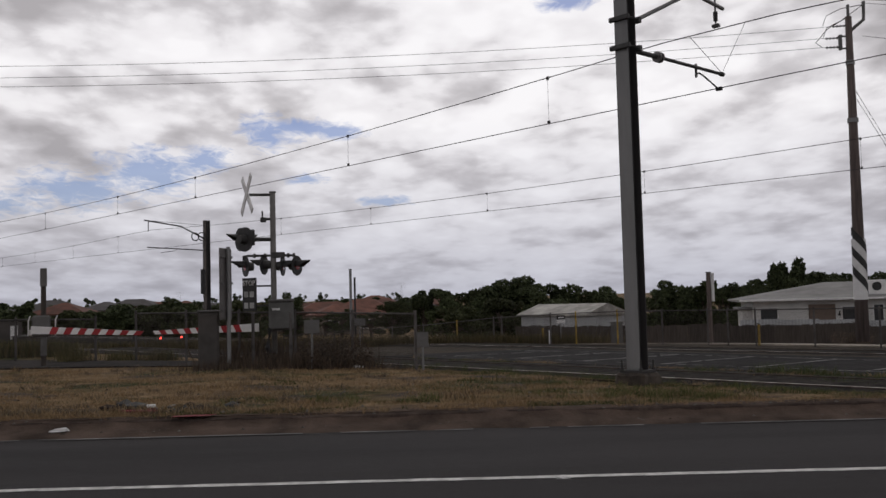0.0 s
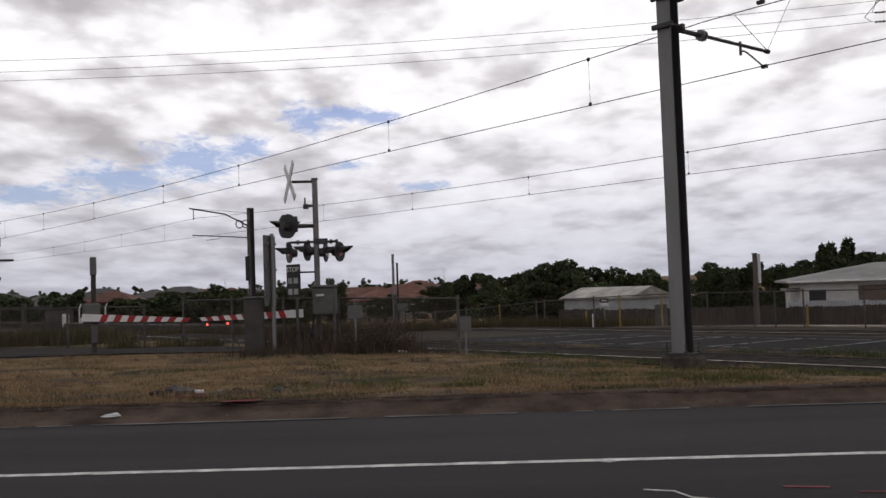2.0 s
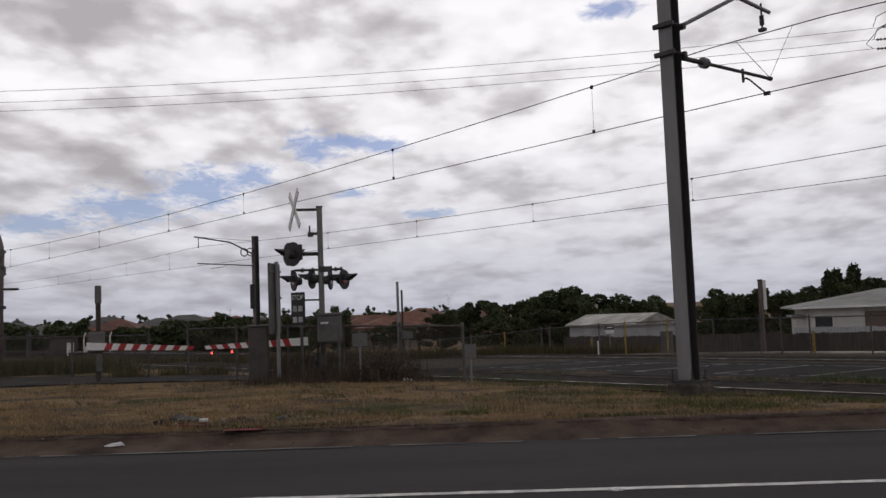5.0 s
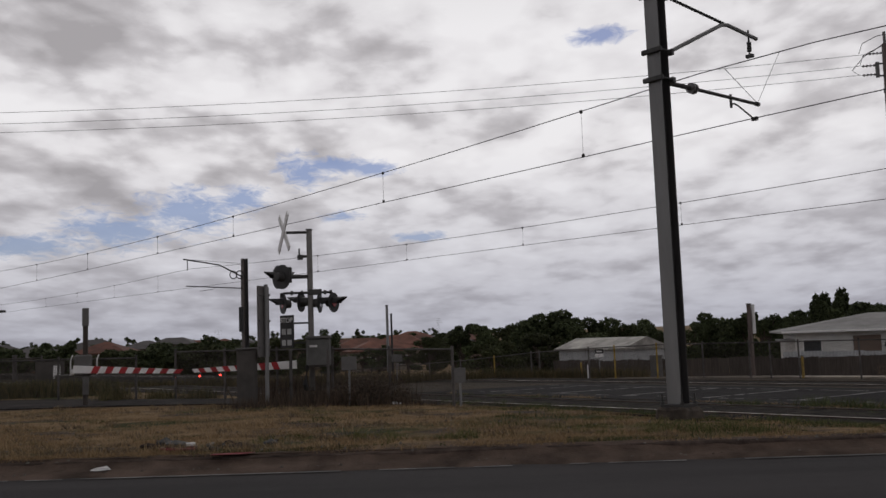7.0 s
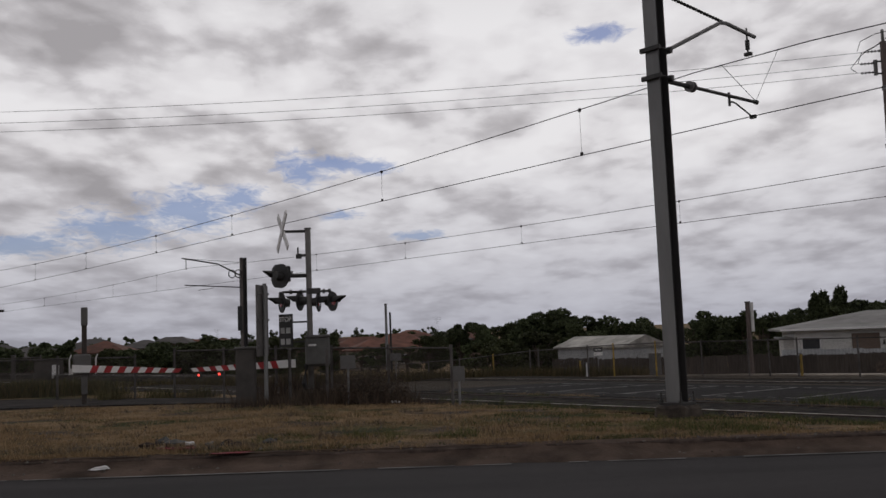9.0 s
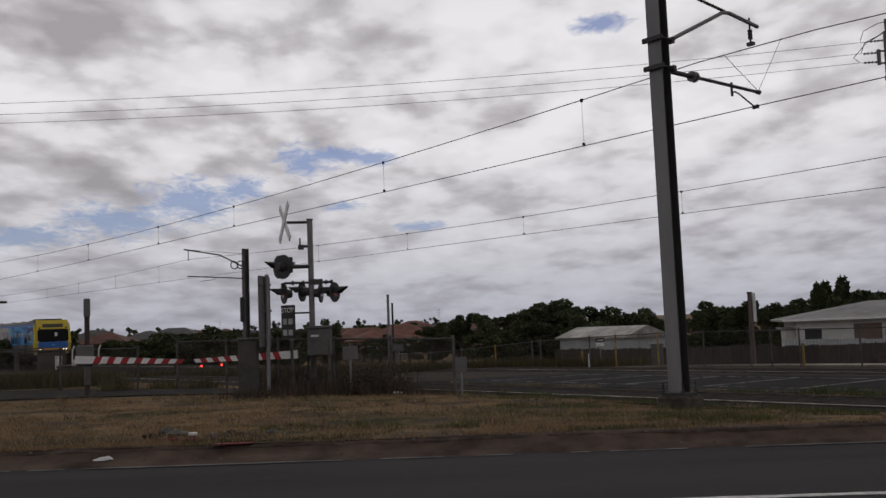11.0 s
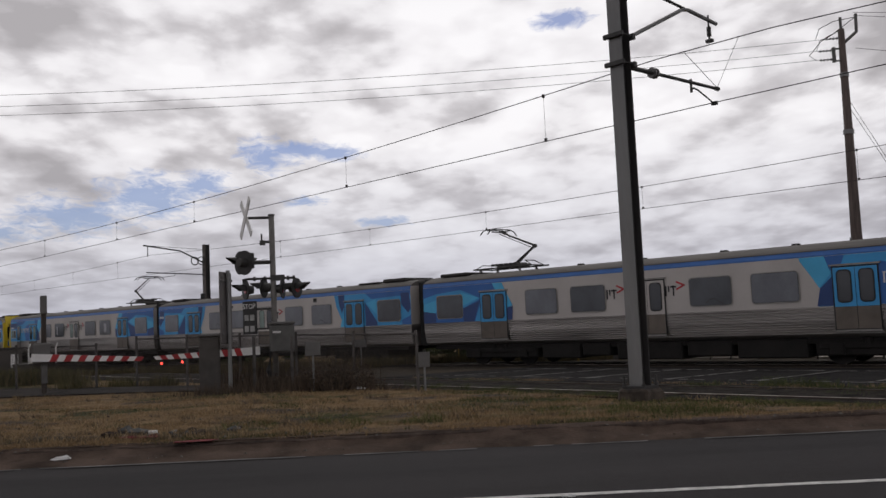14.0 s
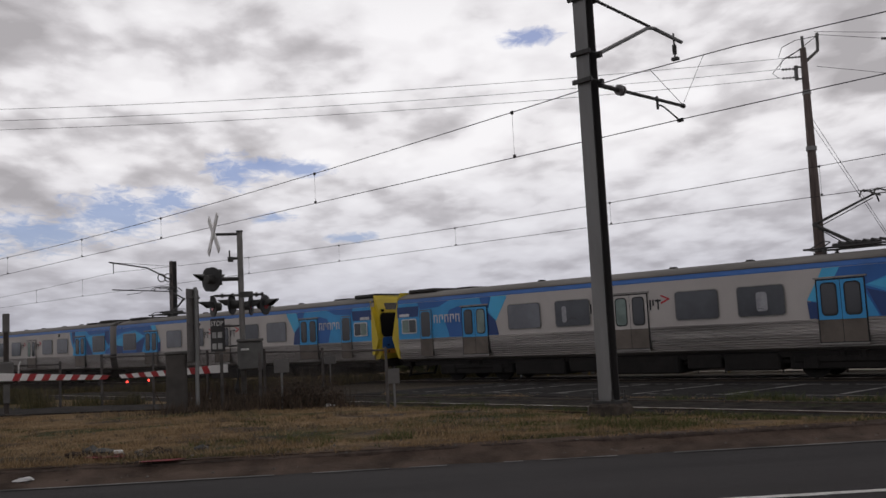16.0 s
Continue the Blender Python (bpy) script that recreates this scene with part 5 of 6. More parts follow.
def weeds(name, centres, label, material, seed, count, bend=0.55):
    r_ = random.Random(seed)
    s = []
    for x, y, wide, tall in centres:
        for _ in range(int(count * wide)):
            px, py = x + r_.gauss(0, wide / 2), y + r_.gauss(0, 0.25)
            s.append((px, py, soil_z(px, py), tall * r_.uniform(0.35, 1.1)))
    return blades(name, s, label, material, seed, bend)


def row_of(u0, u1, v, n_, wide, tall):
    out = []
    for i in range(n_):
        a, b, c = [noise.noise((u0 * 3.1 + i * 1.37, v * 2.3, k)) for k in (0.5, 7.5, 13.5)]
        q = trk(u0 + (u1 - u0) * (i + 1.1 * a) / max(1, n_ - 1), v + 0.5 * b)
        out.append((q.x, q.y, wide * (0.75 + 1.1 * c), tall * (0.7 + 1.2 * b)))
    return out


weeds("trackside_weeds", row_of(20, 9.6, 15.2, 22, 0.45, 0.16) + row_of(8.6, 2.4, 17.6, 16, 0.5, 0.20) + row_of(20, -4, 17.3, 30, 0.5, 0.13) + row_of(20, -4, 16.3, 30, 0.5, 0.08) + row_of(13.5, 9.5, 14.6, 9, 0.5, 0.13) + row_of(7.6, 3.5, 13.8, 9, 0.6, 0.10) + row_of(3, -6, 18.2, 8, 0.6, 0.14), "green weeds growing along the near rail", GREENBLADE, 21, 620, 1.1)
weeds("trackside_dry_grass", row_of(20, 2, 18.1, 26, 0.6, 0.12) + row_of(18, 3, 15.0, 18, 0.6, 0.09) + row_of(9, 0, 17.2, 12, 0.6, 0.10), "dry grass growing along the near rail", DRYBLADE, 27, 420, 1.3)
weeds("tall_weeds", [(at(a, 31).x, at(a, 31).y, 1.1, 0.55) for a in (24.2, 23.6, 25.6, 27.0, 28.2, 29.4, 30.5, 26.4)] + [(at(a, 26.5).x, at(a, 26.5).y, 0.5, 0.35) for a in (22.2, 19.5, 17.2)], "tall dark green weeds around trackside equipment", leaf_mat("rank_weeds", (0.045, 0.05, 0.02), (0.19, 0.16, 0.078)), 22, 700, 0.8)
weeds("dry_weeds", [(at(a, r).x, at(a, r).y, 0.9, t) for a, r, t in ((14.5, 20.6, 0.25), (13.0, 21.0, 0.3), (11.8, 20.8, 0.25), (10.2, 21.0, 0.35), (9.0, 21.0, 0.4), (7.8, 20.7, 0.4), (6.5, 20.6, 0.35), (5.2, 21.0, 0.25), (12.5, 23.5, 0.7), (10.5, 24.0, 0.8), (8.5, 24.0, 0.8), (6.5, 24.5, 0.7))], "tall dry weeds around the signal post", TWIG, 23, 300, 0.6)
weeds("far_dry_grass", [(at(a, r).x, at(a, r).y, 1.6, 0.5) for a in (3, 4, 5) for r in (50, 55)], "pale dry grass behind the railway", DRYBLADE, 24, 320, 0.35)
weeds("far_scrub", [(at(a, r).x, at(a, r).y, 2.2, 0.62) for a in range(-8, 33, 2) for r in (41.5, 44, 48, 53, 60)], "rough brown-green grass behind the railway", leaf_mat("rank_grass", (0.05, 0.046, 0.02), (0.19, 0.15, 0.076)), 26, 420, 0.4)


def bush(az, r, w, h, label, material, n_=900, seed=1):
    p = at(az, r)
    t = thing("bush", pose(p.x, p.y, soil_z(p.x, p.y)), label, "bush", "trackside bushes")
    rr = random.Random(seed)
    bm = bmesh.new()
    for i in range(110):
        a = rr.uniform(0, math.tau)
        k = rr.uniform(0.2, 1.0)
        add_tube(bm, [(0.1 * math.cos(a), 0.1 * math.sin(a), 0), (0.3 * w * k * math.cos(a), 0.2 * w * k * math.sin(a), h * 0.5), (0.55 * w * k * math.cos(a), 0.3 * w * k * math.sin(a), h * rr.uniform(0.5, 1.25))], 0.007, 0.002, n=4)
    tagged(part("twig_mass", bm, BARK, t), kind="stuff")
    bm = bmesh.new()
    leaf_cloud(bm, [(-0.25 * w, 0.05, h * 0.42, w * 0.28, h * 0.42), (0.2 * w, 0, h * 0.45, w * 0.3, h * 0.45), (0, 0, h * 0.3, w * 0.45, h * 0.3)], int(n_ * 2.6), 0.024, rr)
    part("foliage", bm, material, t)


bush(6.75, 20.6, 1.6, 0.80, "dark dry twiggy bush beside the fence", TWIG, 900, 3)
for az, r, w, h, sd in ((9.0, 22.2, 1.1, 0.42, 4), (7.9, 22.3, 1.2, 0.5, 14), (11.2, 22.0, 0.9, 0.35, 16), (5.4, 22.4, 0.9, 0.4, 18)):
    bush(az, r, w, h, "low dark dry brush near the signal post", TWIG, 420, sd)
bush(-2.4, 43.0, 1.8, 0.8, "green bush beside the far fence", OLIVE, 900, 5)
bush(0.5, 44.0, 2.4, 0.9, "green bush beside the far fence", OLIVE, 1000, 6)
bush(-24.3, 46.0, 2.0, 0.8, "dark bush before the timber fence", TWIG, 900, 7)


# ---- litter on the verge and marks on the road ----
def lump(name, x, y, s, material, label, seed, flat=0.6):
    r_ = random.Random(seed)
    bm = bmesh.new()
    bmesh.ops.create_icosphere(bm, subdivisions=1, radius=s)
    sx_, sy_ = r_.uniform(0.8, 1.5), r_.uniform(0.6, 1.1)
    for v_ in bm.verts:
        v_.co *= 1 + 0.7 * noise.noise(v_.co * (1.6 / s) + Vector((seed * 3.7, 0, 0)))
        v_.co = Vector((v_.co.x * sx_, v_.co.y * sy_, v_.co.z * flat))
    ob = part(name, bm, material, m=pose(x, y, soil_z(x, y) + s * flat * 0.35, 0, 0, r_.uniform(0, 360)))
    return tagged(ob, label, "rubble", "rubble on the verge")


for i, (x, y, s, mt, lab) in enumerate(((-4.60, 12.35, 0.10, KERB, "pale broken stone lying in the grass"), (-4.40, 12.55, 0.13, BLACK, "black plastic scrap lying in the grass"), (-4.22, 12.4, 0.11, BLACK, "black plastic scrap lying in the grass"), (-3.62, 12.0, 0.07, DARK_STEEL, "dark stone lying in the grass"), (-3.50, 12.5, 0.09, KERB, "pale broken stone lying in the grass"), (-3.75, 12.35, 0.06, BLACK, "dark stone lying in the grass"), (-2.95, 12.6, 0.08, DARK_STEEL, "dark stone lying in the grass"), (-4.75, 12.2, 0.06, DARK_STEEL, "dark stone lying in the grass"))):
    lump("rubble", x, y, s, mt, lab, i)
r_ = random.Random(61)
for i in range(16):
    x, y = r_.gauss(-3.9, 0.45), 12.15 + abs(r_.gauss(0, 0.28))
    mt, lab = ((KERB, "brown broken stone lying in the grass"), (CONCRETE, "pale broken stone lying in the grass"), (BLACK, "black plastic scrap lying in the grass"))[(0, 0, 1, 2)[i % 4]]
    lump("rubble", x, y, r_.uniform(0.03, 0.075), mt, lab, 80 + i, 0.55)
bx = thing("drink_carton", pose(-3.9, 12.05, soil_z(-3.9, 12.05), 0, 0, 20), "small red and white carton on the grass", "carton")
part("body", box(-0.055, 0.055, -0.04, 0.04, 0.0, 0.06, 0.008), mat("faded_red", (0.20, 0.04, 0.05), 0.85), bx)
part("lid", box(-0.058, 0.058, -0.043, 0.043, 0.06, 0.10, 0.008), WHITE, bx)


def crumpled(name, x, y, s, material, label, seed):
    bm = bmesh.new()
    bmesh.ops.create_icosphere(bm, subdivisions=2, radius=s)
    for v_ in bm.verts:
        n1 = noise.noise(v_.co * (4.0 / s) + Vector((seed, 0, 0)))
        v_.co = Vector((v_.co.x * (1.3 + 0.8 * n1), v_.co.y * (0.6 + 0.5 * n1), max(0.0, v_.co.z) * (0.45 + 0.7 * n1)))
    return tagged(part(name, bm, material, m=pose(x, y, 0.03 if y > 10 else 0.0, 0, 0, 15)), label, "litter")


crumpled("cloth_scrap", -4.12, 12.0, 0.10, mat("dark_red_cloth", (0.13, 0.03, 0.035), 0.95, 0, 0.3, 12), "dark red cloth scrap in the rubble", 12).location.z = soil_z(-4.12, 12.0)
crumpled("paper_scrap", -1.95, 20.4, 0.10, WHITE, "white plastic bag caught in dry weeds", 17).location.z = soil_z(-1.95, 20.4)
crumpled("paper_scrap", -4.72, 11.12, 0.085, WHITE, "crumpled white paper in the gutter", 4)
crumpled("paper_scrap", 0.97, 7.62, 0.05, WHITE, "white paper scrap on the lane line", 9)
r_ = random.Random(6)
for i in range(14):
    x = r_.uniform(3.6, 6.2)
    lump("rubble", x, 11.62 + r_.uniform(-0.05, 0.3), r_.uniform(0.012, 0.03), CONCRETE, "pale stone chip by the kerb", 40 + i)
painted("red_survey_paint", [((-3.42, 11.40), (-2.72, 11.39), 0.10, 0.9), ((-3.3, 11.47), (-2.9, 11.47), 0.06, 0.8), ((-4.0, 11.50), (-3.6, 11.50), 0.05, 0.5), ((-4.25, 11.80), (-3.75, 11.80), 0.09, 0.8), ((-2.7, 11.42), (-1.2, 11.42), 0.03, 0.25)], lambda x, y: 0.148 if y < 11.6 else soil_z(x, y) + 0.05, mat("kerb_red", (0.26, 0.028, 0.036), 0.9, 0, 0.35, 8), "red survey paint sprayed on the kerb", 0.025)
painted("red_road_paint", [((2.05, 6.55), (2.35, 6.5), 0.05, 0.9), ((2.5, 6.35), (2.9, 6.3), 0.03, 0.5), ((1.3, 6.3), (1.9, 6.3), 0.02, 0.4)], 0.006, mat("faded_red", (0.20, 0.04, 0.05), 0.85), "faded red survey paint on the road", 0.01)
# specks of litter, chips and dead leaves on the verge and in the gutter
verts, faces = [], []
r_ = random.Random(15)
for i in range(420):
    x = r_.uniform(-8, 8)
    y = 11.0 + r_.random() ** 2 * 4.5 if i % 9 else r_.uniform(10.96, 11.3)
    z = soil_z(x, y) + 0.02 if y > 11.5 else 0.008 if y < 11.25 else 0.12
    s_ = r_.uniform(0.006, 0.022)
    k = len(verts)
    for q in ((-s_, -s_, 0), (s_, -s_, 0), (s_, s_, 0.3 * s_), (-s_, s_, 0.3 * s_), (0, 0, s_ * r_.uniform(0.8, 1.6))):
        verts.append((x + q[0], y + q[1], z + q[2]))
    faces += [(k, k + 1, k + 4), (k + 1, k + 2, k + 4), (k + 2, k + 3, k + 4), (k + 3, k, k + 4)]
me = bpy.data.meshes.new("scattered_litter")
me.from_pydata(verts, [], faces)
me.materials.append(leaf_mat("litter_bits", (0.03, 0.02, 0.015), (0.13, 0.12, 0.105)))
tagged(new("scattered_litter", me), "scattered stone chips and dead leaves", "litter", kind="stuff")
painted("white_road_paint", [((1.07, 6.57), (1.28, 6.5), 0.03, 1.0), ((1.28, 6.5), (1.36, 6.3), 0.02, 1.0), ((1.36, 6.3), (1.6, 6.18), 0.02, 0.9)], 0.006, PAINT, "thin white survey arrow on the road", 0.004)


# ---- the train ----
CAR_LEN, MID_LEN = 22.4, 21.95
HALF_W = 1.5          # half of the body's width


STEEL = mat("ribbed_stainless", (0.37, 0.345, 0.33), 0.32, 0.8, 0.2, 0.6, 0.0, 12, stretch=(1, 0.2, 3))
PALE = mat("pale_grey_livery", (0.50, 0.465, 0.44), 0.5, 0.1, 0.05, 0.5, 0.0, 12)
ROOF = mat("train_roof_grey", (0.17, 0.16, 0.15), 0.8, 0.1, 0.15, 0.8, 0.1, 15, stretch=(1, 0.3, 1))
BLUE = mat("livery_blue", (0.025, 0.13, 0.42), 0.45, 0, 0.06, 0.8)
SKYBLUE = mat("livery_light_blue", (0.042, 0.32, 0.66), 0.45, 0, 0.06, 0.8)
CYAN = mat("livery_bright_blue", (0.07, 0.45, 0.76), 0.45, 0, 0.06, 0.8)
NAVY = mat("livery_dark_blue", (0.018, 0.055, 0.20), 0.45, 0, 0.08, 0.8)
STRIPE = mat("livery_stripe_blue", (0.05, 0.17, 0.50), 0.45, 0, 0.08, 0.8)
CABYELLOW = mat("cab_yellow", (0.62, 0.47, 0.03), 0.45, 0, 0.08, 1.0)
CABORANGE = mat("cab_orange", (0.55, 0.25, 0.02), 0.5, 0, 0.1, 1.5)
GLASS_DARK = mat("dark_train_glass", (0.03, 0.032, 0.036), 0.12, 0, 0.1, 0.6, spec=0.7)
SCREEN = mat("black_windscreen", (0.012, 0.012, 0.013), 0.35, 0, 0.1, 0.6, spec=0.06)
# pale base colour carries the haze of reflected sky on the panes
GLASS_HAZE = mat("sky_haze_train_glass", (0.16, 0.168, 0.19), 0.16, 0, 0.12, 0.9, spec=0.6)
GLASS_MID = mat("tinted_train_glass", (0.065, 0.07, 0.08), 0.15, 0, 0.15, 0.9, spec=0.6)
# pale paint for glare on the train panes
GLARE = mat("painted_pane_glare", (0.36, 0.36, 0.38), 0.2)
DARKROOF = mat("dark_roof_gear", (0.05, 0.046, 0.043), 0.8, 0.1, 0.15, 2)
GLASS_GREEN = mat("pale_green_glass", (0.20, 0.27, 0.24), 0.2, 0, 0.15, 1.2, spec=0.6)
DOORLOW = mat("worn_door_steel", (0.16, 0.135, 0.115), 0.55, 0.5, 0.15, 1.0, 0.0, 20)
RUBBER = mat("black_rubber", (0.02, 0.02, 0.02), 0.8)
UNDER = mat("underfloor_grime", (0.014, 0.012, 0.011), 0.9, 0.1, 0.2, 2.0, 0.2, 20)
WHITEMARK = mat("white_marking", (0.62, 0.62, 0.64), 0.6)
DARKMARK = mat("charcoal_marking", (0.016, 0.016, 0.018), 0.6)
REDMARK = mat("red_marking", (0.45, 0.03, 0.04), 0.6)
LAMPON = mat("lit_headlamp", (0.9, 0.9, 0.85), 0.2, emit=((1.0, 0.93, 0.8), 2.5))


def side_panel(side, pts, off, thick=0.006):
    """Outline of (y, z) laid on the car's side."""
    x = side * (HALF_W + off)
    return prism(pts, x, x + side * thick, "x")


def rounded(y0, y1, z0, z1, r):
    out = []
    for cy, cz, a0 in ((y1 - r, z1 - r, 0), (y0 + r, z1 - r, 90), (y0 + r, z0 + r, 180), (y1 - r, z0 + r, 270)):
        for k in range(4):
            a = radians(a0 + 30 * k)
            out.append((cy + r * math.cos(a), cz + r * math.sin(a)))
    return out


def stroke_text(strokes, y, z, s, flip):
    """Plain bars: (y0, z0, y1, z1) strokes of a mark."""
    out = []
    for y0, z0, y1, z1 in strokes:
        a, b = Vector((y0, z0)), Vector((y1, z1))
        d = (b - a).normalized() * 0.042
        n_ = Vector((-d.y, d.x))
        out.append([(y + flip * s * q.x, z + s * q.y) for q in (a - d - n_, b + d - n_, b + d + n_, a - d + n_)])
    return out


def bogie(car, y):
    b = part("bogie", box(-1.15, 1.15, y - 1.9, y + 1.9, 0.28, 0.74, 0.05), UNDER, car)
    for dy in (-1.22, 1.22):
        for s in (-1, 1):
            bm = tube([(s * 0.74, y + dy, 0.46), (s * 0.87, y + dy, 0.46)], 0.46, n=24)
            add_tube(bm, [(s * 0.87, y + dy, 0.46), (s * 1.05, y + dy, 0.46)], 0.16, n=10)
            part("wheel", bm, UNDER, b)
    for s in (-1, 1):
        bm = box(s * 1.12 - 0.09, s * 1.12 + 0.09, y - 1.75, y + 1.75, 0.5, 0.68, 0.03)
        for dy in (-1.22, 1.22):
            add_box(bm, s * 1.12 - 0.13, s * 1.12 + 0.13, y + dy - 0.22, y + dy + 0.22, 0.3, 0.66, 0.03)
        for dy in (-0.3, 0.3):
            add_tube(bm, [(s * 1.12, y + dy, 0.6), (s * 1.12, y + dy, 1.0)], 0.13, n=10)
        part("side_frame", bm, UNDER, b)


def pantograph(car, y):
    """Single-arm collector; its knee points to the cab."""
    p = part("pantograph", bmesh.new(), DARK_STEEL, car, m=pose(0, y, 3.80, 0, 0, 180))
    bm = bmesh.new()
    for xx in (-0.55, 0.55):
        add_tube(bm, [(xx, -1.6, 0.16), (xx, 1.55, 0.16)], 0.035, n=6)
    for yy in (-1.55, -0.5, 0.45, 1.5):
        add_tube(bm, [(-0.6, yy, 0.16), (0.6, yy, 0.16)], 0.03, n=6)
    for yy in (-1.2, 0.9):
        for xx in (-0.55, 0.55):
            insulator(bm, (xx, yy, -0.02), (xx, yy, 0.15), 0.07, 3)
    part("base_frame", bm, DARK_STEEL, p)
    bm = box(-0.35, 0.35, -0.5, 0.75, 0.17, 0.29, 0.03)
    for k in range(6):
        add_tube(bm, [(-0.4, -0.7 + 0.24 * k, 0.30), (0.4, -0.7 + 0.24 * k, 0.30)], 0.05, n=6)
    part("spring_box", bm, DARK_STEEL, p)
    bm = tube([(-0.5, -1.5, 0.18), (-0.3, -1.3, 0.33), (0.3, -1.3, 0.33), (0.5, -1.5, 0.18)], 0.02, n=5)
    add_tube(bm, [(-0.4, 1.4, 0.18), (-0.3, 1.0, 0.40), (0.3, 1.0, 0.40), (0.4, 1.4, 0.18)], 0.02, n=5)
    part("rest_hoop", bm, DARK_STEEL, p)
    bm = tube([(0, 0.2, 0.28), (0, 1.33, 0.97)], 0.06, 0.05, n=8)
    add_tube(bm, [(0.1, 0.45, 0.26), (0.1, 1.25, 0.84)], 0.018, n=6)
    part("lower_arm", bm, DARK_STEEL, p)
    bm = tube([(0, 1.33, 0.97), (0.0, -0.55, 1.72)], 0.045, 0.03, n=8)
    add_tube(bm, [(0.09, 1.25, 0.89), (0.09, -0.45, 1.60)], 0.016, n=6)
    add_tube(bm, [(-0.06, 1.30, 0.96), (0.06, 1.30, 0.96)], 0.085, n=10)
    part("upper_arm", bm, DARK_STEEL, p)
    bm = bmesh.new()
    for yy in (-0.78, -0.38):
        add_tube(bm, [(-0.95, yy, 1.56), (-0.75, yy, 1.74), (-0.5, yy, 1.80), (0.5, yy, 1.80), (0.75, yy, 1.74), (0.95, yy, 1.56)], 0.025, n=6)
    for xx in (-0.45, 0.45):
        add_tube(bm, [(xx, -0.8, 1.76), (xx, -0.35, 1.76)], 0.02, n=6)
    add_tube(bm, [(-0.45, -0.57, 1.70), (0.45, -0.57, 1.70)], 0.03, n=6)
    part("collector_head", bm, DARK_STEEL, p)


def livery(cab, L):
    """Coloured facets of one side, as (paint, outline) from the lowest layer up; outlines in metres along the car and over the rails."""
    TOP = 3.30

    def far(*q):
        return [(L - e, z) for e, z in q]
    if cab:
        out = [(SKYBLUE, [(0, 1.79), (5.45, 1.79), (5.38, 2.35), (5.95, 3.2), (5.95, TOP), (0, TOP)]),
               (BLUE, [(2.05, 1.80), (5.3, 1.80), (5.3, 2.2), (3.6, 3.05), (2.95, 2.9), (2.72, 2.5)]),
               (SKYBLUE, [(2.02, 1.80), (2.95, 1.80), (2.70, 2.5), (3.0, 2.92), (2.02, 2.95)]),
               (NAVY, [(5.0, 1.80), (5.5, 1.80), (5.38, 2.34), (4.98, 2.7)]),
               (CYAN, [(4.95, TOP), (5.98, TOP), (5.4, 2.35), (5.05, 2.75)]),
               (BLUE, [(4.6, TOP), (5.2, TOP), (5.05, 2.85), (4.7, 3.05)]),
               (BLUE, [(1.2, TOP), (3.0, TOP), (2.4, 3.06), (1.35, 3.0)]),
               (NAVY, [(0, 2.72), (1.22, 2.72), (1.28, 3.16), (0, 3.16)]),
               # the end with the gangway
               (BLUE, far((0, 1.79), (4.75, 1.79), (4.9, 2.3), (4.0, TOP), (0, TOP))),
               (SKYBLUE, far((0, 2.25), (2.3, 2.35), (3.3, 2.72), (2.2, 3.12), (0.8, 3.02), (0, 2.85))),
               (CYAN, far((0, 2.3), (0.75, 2.2), (0.75, 2.75), (0, 2.6))),
               (CYAN, far((2.3, 2.45), (3.2, 2.75), (2.2, 3.02))),
               (NAVY, far((0, 1.80), (0.72, 1.80), (0.72, 2.2), (0, 2.3))),
               (NAVY, far((2.32, 1.80), (2.9, 1.80), (3.25, 2.62), (2.32, 2.35))),
               (SKYBLUE, far((2.95, 1.803), (3.3, 1.803), (3.28, 2.5))),
               (CYAN, far((3.95, TOP), (4.45, TOP), (4.98, 2.36), (4.55, 2.28), (4.1, 3.05))),
               (NAVY, far((4.66, 1.803), (4.93, 1.803), (4.98, 2.34), (4.6, 2.25)))]
    else:
        out = []
        for flip in (False, True):
            def e(*q, f=flip):
                return far(*q) if f else list(q)
            out += [(SKYBLUE, e((0, 1.79), (4.85, 1.79), (4.72, 2.1), (5.1, 2.75), (5.25, TOP), (0, TOP))),
                    (BLUE, e((0, 3.1), (2.6, 3.02), (3.0, TOP), (0, TOP))),
                    (NAVY, e((0.1, 3.2), (0.62, 3.2), (0.60, 2.7), (0.18, 2.3), (0, 2.5))),
                    (BLUE, e((0, 1.80), (0.58, 1.80), (0.58, 2.0), (0, 2.2))),
                    (NAVY, e((2.2, 1.80), (3.0, 1.80), (3.05, 2.9), (2.25, 2.0))),
                    (CYAN, e((2.25, 2.3), (2.95, 2.85), (2.25, 3.0))),
                    (NAVY, e((4.5, TOP), (4.95, TOP), (4.9, 2.9), (4.72, 2.45), (4.52, 2.75))),
                    (CYAN, e((4.6, 1.803), (4.84, 1.803), (4.72, 2.15), (4.56, 2.5)))]
    return out


